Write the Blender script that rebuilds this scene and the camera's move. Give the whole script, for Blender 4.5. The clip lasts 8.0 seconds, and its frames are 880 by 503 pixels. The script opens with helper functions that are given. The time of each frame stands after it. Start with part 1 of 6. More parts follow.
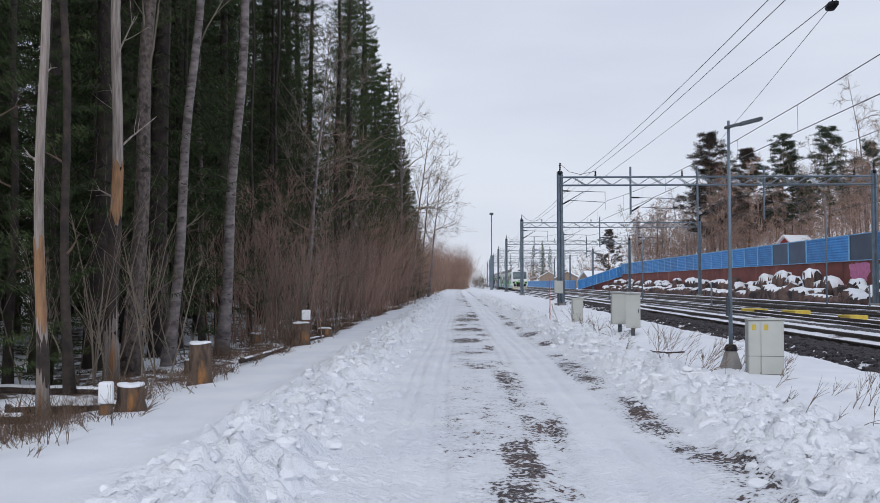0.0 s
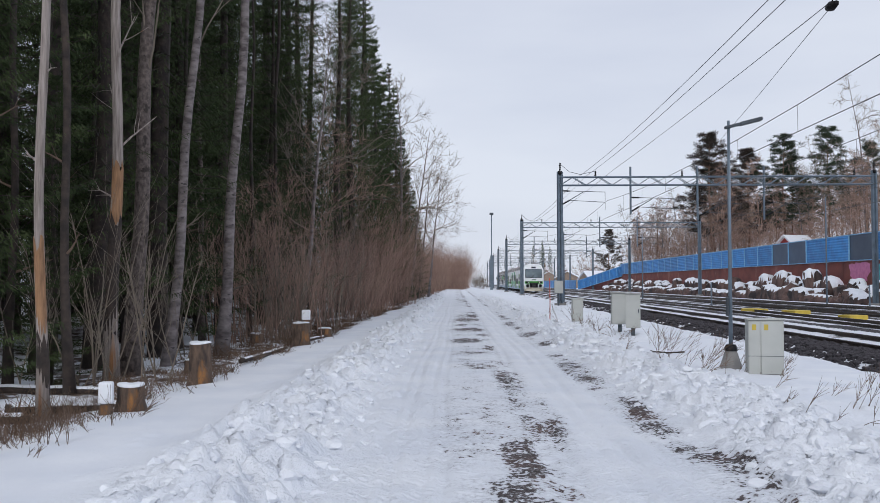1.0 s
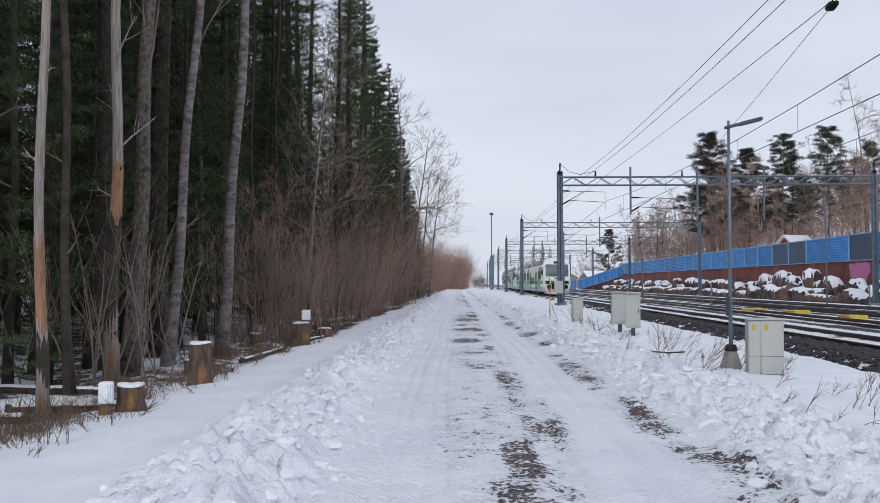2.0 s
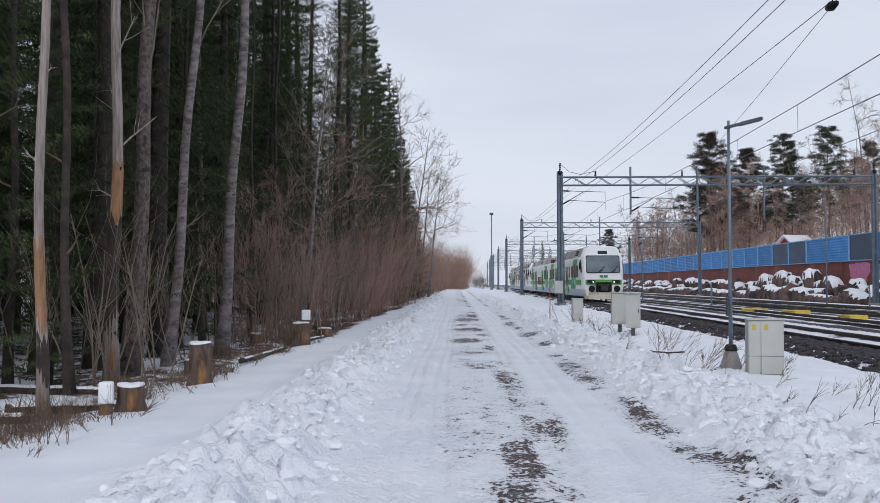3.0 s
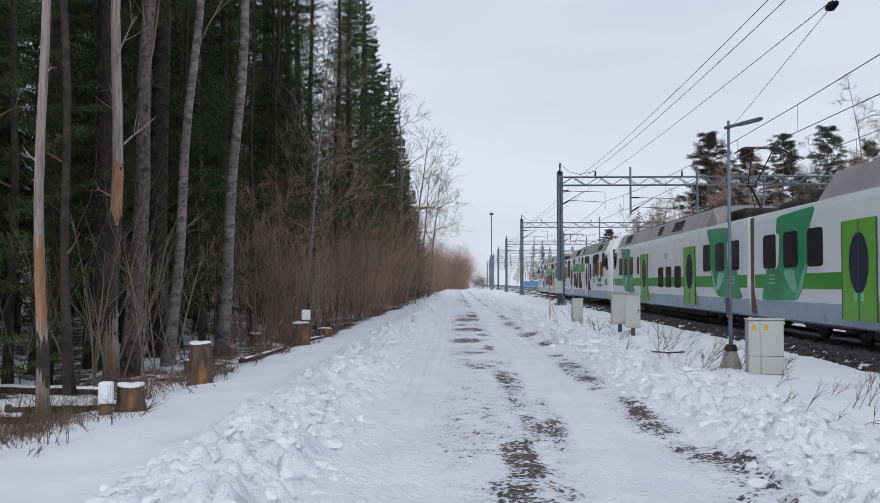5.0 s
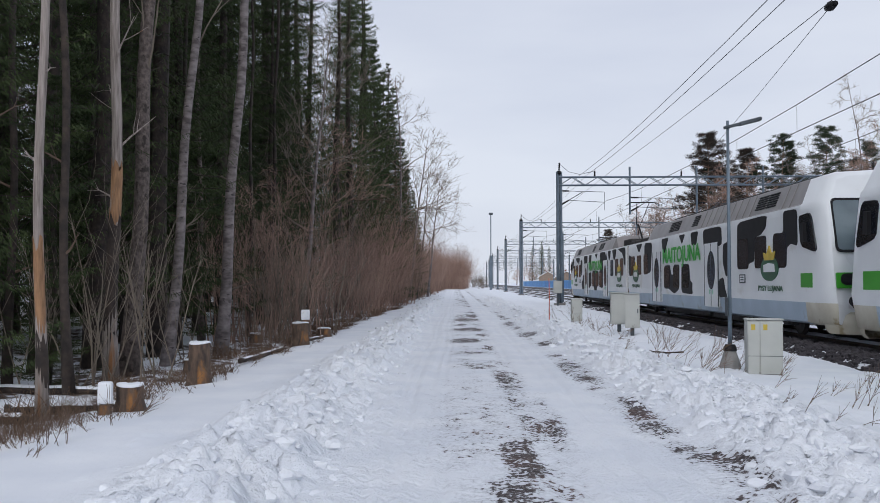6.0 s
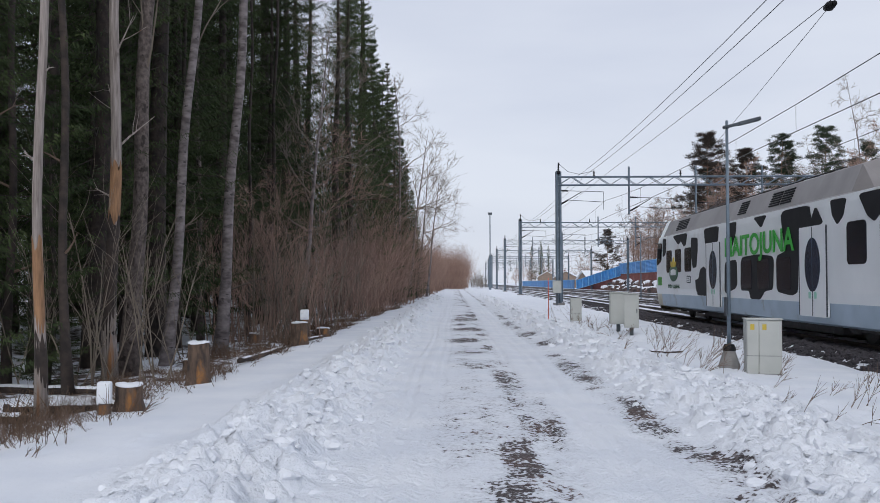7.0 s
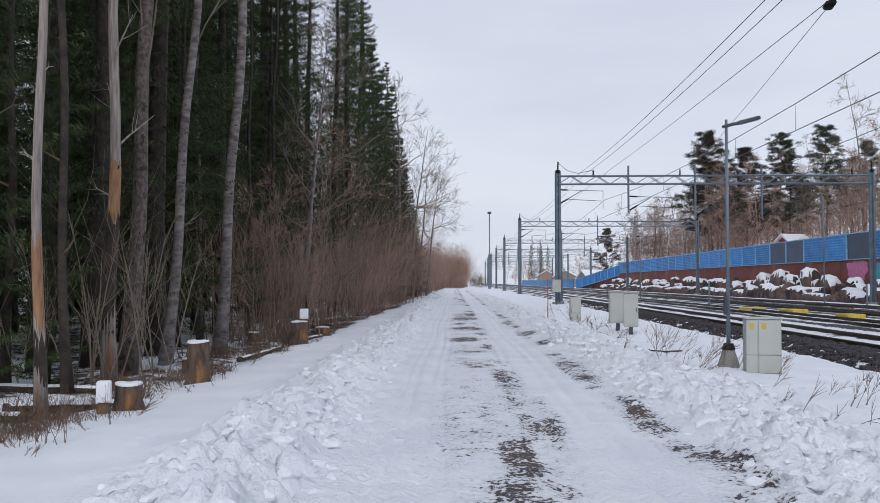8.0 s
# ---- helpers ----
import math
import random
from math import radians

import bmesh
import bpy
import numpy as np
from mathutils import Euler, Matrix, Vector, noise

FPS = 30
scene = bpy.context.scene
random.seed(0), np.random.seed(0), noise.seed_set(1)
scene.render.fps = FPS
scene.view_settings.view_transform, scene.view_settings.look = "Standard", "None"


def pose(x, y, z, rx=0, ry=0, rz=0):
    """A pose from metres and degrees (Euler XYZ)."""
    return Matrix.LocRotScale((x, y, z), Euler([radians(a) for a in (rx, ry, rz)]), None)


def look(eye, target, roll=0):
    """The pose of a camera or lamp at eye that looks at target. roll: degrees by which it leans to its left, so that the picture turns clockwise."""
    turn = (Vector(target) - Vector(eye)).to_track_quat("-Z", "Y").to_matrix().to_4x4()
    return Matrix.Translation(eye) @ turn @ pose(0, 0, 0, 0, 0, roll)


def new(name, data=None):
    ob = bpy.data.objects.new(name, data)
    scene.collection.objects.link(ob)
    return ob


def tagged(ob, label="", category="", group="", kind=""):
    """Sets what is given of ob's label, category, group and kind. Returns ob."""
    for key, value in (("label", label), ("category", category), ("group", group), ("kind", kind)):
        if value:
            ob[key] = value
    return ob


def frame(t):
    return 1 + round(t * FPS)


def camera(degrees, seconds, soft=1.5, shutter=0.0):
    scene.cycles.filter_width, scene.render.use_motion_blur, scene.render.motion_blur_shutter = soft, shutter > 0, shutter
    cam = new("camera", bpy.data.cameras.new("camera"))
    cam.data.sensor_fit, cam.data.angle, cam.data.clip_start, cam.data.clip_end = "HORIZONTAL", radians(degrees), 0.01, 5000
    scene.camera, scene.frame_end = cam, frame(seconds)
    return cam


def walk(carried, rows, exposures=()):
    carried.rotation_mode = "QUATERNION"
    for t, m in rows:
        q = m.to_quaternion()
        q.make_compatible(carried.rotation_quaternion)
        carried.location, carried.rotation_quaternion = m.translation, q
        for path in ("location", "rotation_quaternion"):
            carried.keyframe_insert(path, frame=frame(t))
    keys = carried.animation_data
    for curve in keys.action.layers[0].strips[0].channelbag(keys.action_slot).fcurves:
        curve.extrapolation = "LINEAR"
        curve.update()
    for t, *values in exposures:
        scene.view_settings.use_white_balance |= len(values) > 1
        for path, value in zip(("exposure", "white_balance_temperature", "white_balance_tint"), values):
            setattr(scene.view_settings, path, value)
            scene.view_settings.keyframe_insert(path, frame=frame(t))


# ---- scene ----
# ---------------- camera ----------------
cam = camera(52.2, 8.0, soft=0.65)
EYE = (0.0, 0.0, 1.6)


def aim(yaw, pitch, roll=0.0):
    """Pose of the held camera: yaw to the left of the track's direction and pitch upwards, in degrees."""
    return pose(EYE[0], EYE[1], EYE[2], 90 + pitch, 0, yaw) @ pose(0, 0, 0, 0, 0, roll)


walk(cam, [(0.0, aim(2.0, 2.0)), (4.7, aim(2.0, 2.0)), (5.8, aim(1.97, 2.0)), (6.5, aim(1.92, 1.99)), (7.2, aim(1.9, 1.98)), (8.0, aim(1.87, 1.93))])

# ---------------- sky, sun, exposure ----------------
world = bpy.data.worlds.new("sky")
scene.world = world
world.use_nodes = True
wn, wl = world.node_tree.nodes, world.node_tree.links
SUN_EL, SUN_AZ = radians(34), radians(188)
sky = wn.new("ShaderNodeTexSky")
sky.sky_type, sky.sun_disc, sky.sun_elevation, sky.sun_rotation = "NISHITA", False, SUN_EL, SUN_AZ
wc = wn.new("ShaderNodeTexCoord")
wm = wn.new("ShaderNodeMapping")
wm.inputs["Scale"].default_value = (1.2, 1.2, 5.0)
wnoise = wn.new("ShaderNodeTexNoise")
wnoise.inputs["Scale"].default_value, wnoise.inputs["Detail"].default_value = 1.3, 5
wramp = wn.new("ShaderNodeValToRGB")
wramp.color_ramp.elements[0].position, wramp.color_ramp.elements[1].position = 0.32, 0.68
wramp.color_ramp.elements[0].color, wramp.color_ramp.elements[1].color = (5.45, 5.9, 7.15, 1), (6.9, 7.3, 8.25, 1)
wmix = wn.new("ShaderNodeMix")
wmix.data_type = "RGBA"
wmix.inputs["Factor"].default_value = 0.93
wl.new(wc.outputs["Generated"], wm.inputs["Vector"])
wl.new(wm.outputs["Vector"], wnoise.inputs["Vector"])
wl.new(wnoise.outputs["Fac"], wramp.inputs["Fac"])
wl.new(sky.outputs["Color"], wmix.inputs["A"])
wl.new(wramp.outputs["Color"], wmix.inputs["B"])
wl.new(wmix.outputs["Result"], wn["Background"].inputs["Color"])
wn["Background"].inputs["Strength"].default_value = 0.1
sun = new("sun", bpy.data.lights.new("sun", "SUN"))
sun.data.energy, sun.data.angle, sun.data.color = 0.85, radians(14), (1, 0.985, 0.965)
sun.matrix_world = look((200 * math.sin(SUN_AZ), 200 * math.cos(SUN_AZ), 200 * math.tan(SUN_EL)), (0, 0, 0))
scene.view_settings.exposure = 0.1


# ---------------- materials ----------------
def ramp(nodes, stops):
    r = nodes.new("ShaderNodeValToRGB")
    while len(r.color_ramp.elements) < len(stops):
        r.color_ramp.elements.new(0.5)
    for e, (p, c) in zip(r.color_ramp.elements, stops):
        e.position, e.color = p, (*c, 1)
    return r


def mat(name, a, b=None, scale=4.0, rough=0.7, metal=0.0, bump=0.0, fine=8.0, stretch=(1, 1, 1), spot=None, spot_scale=1.0, spot_at=0.62, vary=0.0, spec=0.5):
    """Two tones mixed by noise, an optional stain tone at a second scale, fine relief."""
    m = bpy.data.materials.new(name)
    m.use_nodes = True
    n, l = m.node_tree.nodes, m.node_tree.links
    bs = n["Principled BSDF"]
    bs.inputs["Roughness"].default_value, bs.inputs["Metallic"].default_value = rough, metal
    bs.inputs["Specular IOR Level"].default_value = spec
    b = b or tuple(v * 0.8 for v in a)
    co = n.new("ShaderNodeTexCoord")
    mp = n.new("ShaderNodeMapping")
    mp.inputs["Scale"].default_value = stretch
    l.new(co.outputs["Object"], mp.inputs["Vector"])
    nz = n.new("ShaderNodeTexNoise")
    nz.inputs["Scale"].default_value, nz.inputs["Detail"].default_value = scale, 6
    l.new(mp.outputs["Vector"], nz.inputs["Vector"])
    r = ramp(n, [(0.35, a), (0.65, b)])
    l.new(nz.outputs["Fac"], r.inputs["Fac"])
    out = r.outputs["Color"]
    if spot:
        n2 = n.new("ShaderNodeTexNoise")
        n2.inputs["Scale"].default_value, n2.inputs["Detail"].default_value = spot_scale, 8
        l.new(mp.outputs["Vector"], n2.inputs["Vector"])
        r2 = ramp(n, [(spot_at, (0, 0, 0)), (min(spot_at + 0.06, 1), (1, 1, 1))])
        l.new(n2.outputs["Fac"], r2.inputs["Fac"])
        mx = n.new("ShaderNodeMix")
        mx.data_type = "RGBA"
        l.new(r2.outputs["Color"], mx.inputs["Factor"])
        l.new(out, mx.inputs["A"])
        mx.inputs["B"].default_value = (*spot, 1)
        out = mx.outputs["Result"]
    if vary:
        oi = n.new("ShaderNodeObjectInfo")
        mr = n.new("ShaderNodeMapRange")
        mr.inputs["To Min"].default_value, mr.inputs["To Max"].default_value = 1 - vary, 1 + vary
        hs = n.new("ShaderNodeHueSaturation")
        l.new(oi.outputs["Random"], mr.inputs["Value"])
        l.new(mr.outputs["Result"], hs.inputs["Value"])
        l.new(out, hs.inputs["Color"])
        out = hs.outputs["Color"]
    l.new(out, bs.inputs["Base Color"])
    if bump:
        nb = n.new("ShaderNodeTexNoise")
        nb.inputs["Scale"].default_value, nb.inputs["Detail"].default_value = fine, 8
        l.new(mp.outputs["Vector"], nb.inputs["Vector"])
        bp = n.new("ShaderNodeBump")
        bp.inputs["Strength"].default_value, bp.inputs["Distance"].default_value = min(bump, 1.0), 0.03
        l.new(nb.outputs["Fac"], bp.inputs["Height"])
        l.new(bp.outputs["Normal"], bs.inputs["Normal"])
    return m


M = dict(
    snow=mat("snow", (0.83, 0.85, 0.88), (0.76, 0.78, 0.83), 3, 0.75, bump=0.5, fine=25),
    snow_cap=mat("snow_cap", (0.84, 0.86, 0.89), (0.76, 0.78, 0.83), 6, 0.8, bump=0.4, fine=20),
    bark_dead=mat("bark_dead", (0.40, 0.345, 0.315), (0.20, 0.165, 0.145), 4, 0.9, bump=0.8, fine=14, stretch=(6, 6, 0.5), spot=(0.36, 0.17, 0.07), spot_scale=0.55, spot_at=0.6),
    bark_aspen=mat("bark_aspen", (0.17, 0.135, 0.12), (0.07, 0.055, 0.048), 8, 0.9, bump=0.8, fine=14, stretch=(2, 2, 1.6), spot=(0.045, 0.035, 0.03), spot_scale=3, spot_at=0.6),
    bark_birch=mat("bark_birch", (0.255, 0.22, 0.215), (0.09, 0.073, 0.07), 3, 0.8, bump=0.5, fine=12, stretch=(1.5, 1.5, 3), spot=(0.06, 0.05, 0.05), spot_scale=4, spot_at=0.62),
    bark_dark=mat("bark_dark", (0.062, 0.046, 0.038), (0.026, 0.021, 0.019), 6, 0.95, bump=0.8, fine=14),
    bark_pine=mat("bark_pine", (0.22, 0.12, 0.075), (0.12, 0.075, 0.055), 5, 0.9, bump=0.6, fine=10),
    twig=mat("twig", (0.17, 0.115, 0.085), (0.10, 0.068, 0.05), 1.2, 0.9, vary=0.25),
    twig_red=mat("twig_red", (0.37, 0.25, 0.195), (0.23, 0.145, 0.115), 0.8, 0.9, vary=0.2),
    twig_pale=mat("twig_pale", (0.20, 0.165, 0.13), (0.12, 0.095, 0.075), 1.2, 0.9, vary=0.2),
    grass_dry=mat("grass_dry", (0.19, 0.12, 0.075), (0.085, 0.055, 0.038), 3, 0.95),
    spruce=mat("spruce", (0.075, 0.098, 0.04), (0.03, 0.046, 0.021), 0.8, 0.85, vary=0.3, spec=0.15),
    pine_brown=mat("pine_brown", (0.075, 0.055, 0.045), (0.035, 0.033, 0.027), 1.0, 0.85, vary=0.2, spec=0.2),
    pine=mat("pine", (0.05, 0.07, 0.04), (0.03, 0.043, 0.028), 1.2, 0.85, vary=0.2, spec=0.2),
    wood_cut=mat("wood_cut", (0.36, 0.20, 0.105), (0.20, 0.11, 0.06), 7, 0.9, bump=0.5, stretch=(4, 4, 0.5), spot=(0.36, 0.31, 0.27), spot_scale=2.2, spot_at=0.56),
    stump=mat("stump", (0.15, 0.10, 0.07), (0.055, 0.04, 0.034), 7, 0.95, bump=0.9, fine=16, stretch=(2, 2, 0.6), spot=(0.30, 0.14, 0.05), spot_scale=1.8, spot_at=0.6),
    ballast=mat("ballast", (0.075, 0.067, 0.075), (0.022, 0.02, 0.024), 22, 0.95, bump=1.0, fine=30),
    rail=mat("rail", (0.10, 0.075, 0.06), (0.06, 0.045, 0.04), 10, 0.55, metal=0.6),
    rail_top=mat("rail_top", (0.45, 0.45, 0.46), (0.35, 0.34, 0.34), 10, 0.25, metal=1.0),
    sleeper=mat("sleeper", (0.25, 0.24, 0.23), (0.16, 0.15, 0.145), 8, 0.95, bump=0.4),
    steel=mat("steel", (0.17, 0.215, 0.26), (0.12, 0.155, 0.19), 2, 0.55, metal=0.3, bump=0.1, vary=0.1),
    steel_dark=mat("steel_dark", (0.09, 0.105, 0.12), (0.055, 0.065, 0.075), 3, 0.6, metal=0.4),
    wire=mat("wire", (0.05, 0.05, 0.055), (0.035, 0.035, 0.04), 3, 0.5, metal=0.5),
    black=mat("black", (0.014, 0.014, 0.016), (0.008, 0.008, 0.01), 4, 0.6, spec=0.2),
    cabinet=mat("cabinet", (0.47, 0.48, 0.45), (0.40, 0.41, 0.385), 1.5, 0.55, bump=0.08, spot=(0.3, 0.29, 0.26), spot_scale=2.5, spot_at=0.66),
    concrete=mat("concrete", (0.27, 0.26, 0.25), (0.19, 0.185, 0.18), 4, 0.95, bump=0.5),
    yellow=mat("yellow", (0.62, 0.46, 0.06), (0.5, 0.36, 0.05), 4, 0.6),
    orange=mat("orange", (0.6, 0.1, 0.045), (0.45, 0.08, 0.04), 4, 0.6),
    fence_blue=mat("fence_blue", (0.010, 0.22, 0.56), (0.008, 0.15, 0.42), 1.2, 0.5, vary=0.15, bump=0.1),
    fence_rim=mat("fence_rim", (0.22, 0.46, 0.68), (0.15, 0.36, 0.58), 2, 0.5),
    fence_glass=mat("fence_glass", (0.015, 0.04, 0.085), (0.03, 0.06, 0.11), 0.8, 0.45, vary=0.2),
    brick_red=mat("brick_red", (0.24, 0.075, 0.06), (0.16, 0.055, 0.048), 0.6, 0.9, bump=0.5, fine=8, spot=(0.28, 0.12, 0.1), spot_scale=0.3, spot_at=0.56),
    rock=mat("rock", (0.17, 0.105, 0.088), (0.032, 0.026, 0.027), 1.3, 0.95, bump=1.0, fine=5, stretch=(1, 1, 0.45)),
    paint_pink=mat("paint_pink", (0.6, 0.2, 0.36), (0.5, 0.15, 0.3), 3, 0.7),
    paint_teal=mat("paint_teal", (0.06, 0.36, 0.42), (0.05, 0.28, 0.36), 3, 0.7),
    house_red=mat("house_red", (0.38, 0.05, 0.04), (0.3, 0.04, 0.035), 2, 0.85),
    house_pale=mat("house_pale", (0.33, 0.25, 0.19), (0.25, 0.19, 0.15), 2, 0.85),
    window_dark=mat("window_dark", (0.02, 0.022, 0.026), (0.015, 0.016, 0.02), 2, 0.1),
    train_white=mat("train_white", (0.80, 0.82, 0.83), (0.73, 0.75, 0.765), 0.7, 0.35, spot=(0.68, 0.68, 0.66), spot_scale=0.9, spot_at=0.62),
    train_dirty=mat("train_dirty", (0.66, 0.63, 0.52), (0.52, 0.47, 0.36), 1.5, 0.5, spot=(0.36, 0.29, 0.17), spot_scale=2, spot_at=0.6),
    train_roof=mat("train_roof", (0.30, 0.28, 0.275), (0.235, 0.22, 0.215), 1.2, 0.45, metal=0.3),
    train_skirt=mat("train_skirt", (0.40, 0.50, 0.60), (0.34, 0.43, 0.52), 1.2, 0.5, spot=(0.30, 0.35, 0.39), spot_scale=1.5, spot_at=0.6),
    train_green=mat("train_green", (0.045, 0.33, 0.02), (0.035, 0.27, 0.018), 1, 0.35),
    door_green=mat("door_green", (0.15, 0.44, 0.035), (0.12, 0.36, 0.03), 1, 0.35),
    art_green=mat("art_green", (0.012, 0.38, 0.15), (0.01, 0.22, 0.085), 0.7, 0.35),
    art_pale=mat("art_pale", (0.32, 0.6, 0.48), (0.22, 0.5, 0.36), 0.9, 0.35),
    glass_dark=mat("glass_dark", (0.012, 0.014, 0.02), (0.02, 0.024, 0.034), 0.8, 0.08),
    glass_blue=mat("glass_blue", (0.02, 0.03, 0.055), (0.03, 0.045, 0.075), 0.8, 0.08),
    # pale grey-blue base stands in for the sky reflected in the glass
    windscreen=mat("windscreen", (0.17, 0.215, 0.235), (0.10, 0.13, 0.15), 0.9, 0.06),
    letter_green=mat("letter_green", (0.03, 0.42, 0.04), (0.025, 0.35, 0.035), 1, 0.4),
    logo_green=mat("logo_green", (0.015, 0.1, 0.045), (0.012, 0.08, 0.035), 2, 0.4),
    gangway=mat("gangway", (0.2, 0.13, 0.06), (0.1, 0.075, 0.05), 2, 0.9, bump=0.4),
    under=mat("under", (0.055, 0.05, 0.048), (0.025, 0.024, 0.025), 5, 0.8, bump=0.3, spot=(0.25, 0.25, 0.26), spot_scale=3, spot_at=0.68),
)
lampm = bpy.data.materials.new("headlight_glow")
lampm.use_nodes = True
lampm.node_tree.nodes["Principled BSDF"].inputs["Emission Color"].default_value = (1, 0.9, 0.7, 1)
lampm.node_tree.nodes["Principled BSDF"].inputs["Emission Strength"].default_value = 1.8
M["glow"] = lampm


# ---------------- mesh helpers ----------------
def mesh_of(name, verts, faces, material=None, smooth=False):
    me = bpy.data.meshes.new(name)
    me.from_pydata([tuple(v) for v in verts], [], [tuple(f) for f in faces])
    if material:
        me.materials.append(M[material])
    if smooth:
        me.polygons.foreach_set("use_smooth", [True] * len(me.polygons))
    me.update()
    return me


def thing(name, label, category, place=(0, 0, 0), rz=0.0, group="", kind="", data=None):
    ob = new(name, data)
    ob.matrix_world = pose(*place, 0, 0, rz)
    return tagged(ob, label, category, group, kind)


def part(name, bm, material, parent, label="", smooth=False):
    me = bpy.data.meshes.new(name)
    bm.to_mesh(me)
    bm.free()
    return part_mesh(name, me, material, parent, label, smooth)


def part_mesh(name, me, material, parent, label="", smooth=False):
    if not me.materials:
        me.materials.append(M[material])
    if smooth:
        me.polygons.foreach_set("use_smooth", [True] * len(me.polygons))
    ob = new(name, me)
    ob.parent = parent
    return tagged(ob, label)


def add_box(bm, x0, x1, y0, y1, z0, z1, bevel=0.0):
    r = bmesh.ops.create_cube(bm, size=1)
    vs = r["verts"]
    for v in vs:
        v.co = Vector(((x0 + x1) / 2 + v.co.x * (x1 - x0), (y0 + y1) / 2 + v.co.y * (y1 - y0), (z0 + z1) / 2 + v.co.z * (z1 - z0)))
    if bevel:
        es = list({e for v in vs for e in v.link_edges})
        bmesh.ops.bevel(bm, geom=es, offset=bevel, segments=2, affect="EDGES", profile=0.6)
    return bm


def box(x0, x1, y0, y1, z0, z1, bevel=0.0):
    return add_box(bmesh.new(), x0, x1, y0, y1, z0, z1, bevel)


def add_tube(V, F, pts, radii, n=6, caps=True):
    """A tube along pts into the lists V and F."""
    base = len(V)
    pts = [Vector(p) for p in pts]
    for i, p in enumerate(pts):
        d = (pts[min(i + 1, len(pts) - 1)] - pts[max(i - 1, 0)])
        d = d.normalized() if d.length > 1e-9 else Vector((0, 0, 1))
        u = d.cross(Vector((0.31, 0.95, 0.05)))
        u = u.normalized() if u.length > 1e-3 else d.orthogonal().normalized()
        w = d.cross(u)
        r = radii[i] if isinstance(radii, (list, tuple)) else radii
        for k in range(n):
            a = 2 * math.pi * k / n
            V.append(tuple(p + (u * math.cos(a) + w * math.sin(a)) * r))
    for i in range(len(pts) - 1):
        for k in range(n):
            a, b = base + i * n + k, base + i * n + (k + 1) % n
            F.append((a, b, b + n, a + n))
    if caps:
        F.append(tuple(base + k for k in range(n))[::-1])
        F.append(tuple(base + (len(pts) - 1) * n + k for k in range(n)))


def tube(name, pts, radii, n=6, material="steel", smooth=True):
    V, F = [], []
    add_tube(V, F, pts, radii, n)
    return mesh_of(name, V, F, material, smooth)


def sstep(a, b, x):
    t = np.clip((x - a) / (b - a), 0, 1)
    return t * t * (3 - 2 * t)


RX = np.random.RandomState(5)
LAT = RX.rand(256, 256)


def vnoise(x, y):
    """Smooth value noise on arrays, 0 to 1."""
    xi, yi = np.floor(x).astype(int), np.floor(y).astype(int)
    fx, fy = x - xi, y - yi
    fx, fy = fx * fx * (3 - 2 * fx), fy * fy * (3 - 2 * fy)
    g = lambda i, j: LAT[i % 256, j % 256]
    return (g(xi, yi) * (1 - fx) + g(xi + 1, yi) * fx) * (1 - fy) + (g(xi, yi + 1) * (1 - fx) + g(xi + 1, yi + 1) * fx) * fy


def fbm(x, y, n=4):
    s, a, t = 0, 1, 0
    for i in range(n):
        s, t = s + a * vnoise(x * 2 ** i + 17 * i, y * 2 ** i + 31 * i), t + a
        a *= 0.5
    return s / t


def bend(y):
    """Sideways shift of the line, which turns half a degree beyond sixty metres."""
    d = np.maximum(np.asarray(y, float) - 45, 0)
    return -0.009 * (np.sqrt(d * d + 15 ** 2) - 15)


def chunks(x, y):
    """Domes of broken crust: cells with rounded tops of uneven height, 0 to 1."""
    xi, yi = np.floor(x).astype(int), np.floor(y).astype(int)
    best = np.zeros_like(x)
    for i in (-1, 0, 1):
        for j in (-1, 0, 1):
            a, b = LAT[(xi + i) % 256, (yi + j) % 256], LAT[(xi + i + 97) % 256, (yi + j + 41) % 256]
            h, q = LAT[(xi + i + 31) % 256, (yi + j + 151) % 256], LAT[(xi + i + 7) % 256, (yi + j + 201) % 256]
            dx, dy = x - (xi + i + a), y - (yi + j + b)
            c, s = np.cos(6.28 * q), np.sin(6.28 * q)
            u, v = dx * c + dy * s, dy * c - dx * s
            d = (np.abs(u) / (0.35 + 0.4 * h)) ** 2.6 + (np.abs(v) / (0.3 + 0.25 * b)) ** 2.6
            best = np.maximum(best, h * np.clip(1 - d, 0, 1) ** 0.4 + 0.15 * u * (d < 1))
    return best


def path_x(y):
    return 0.56 - 0.0175 * y


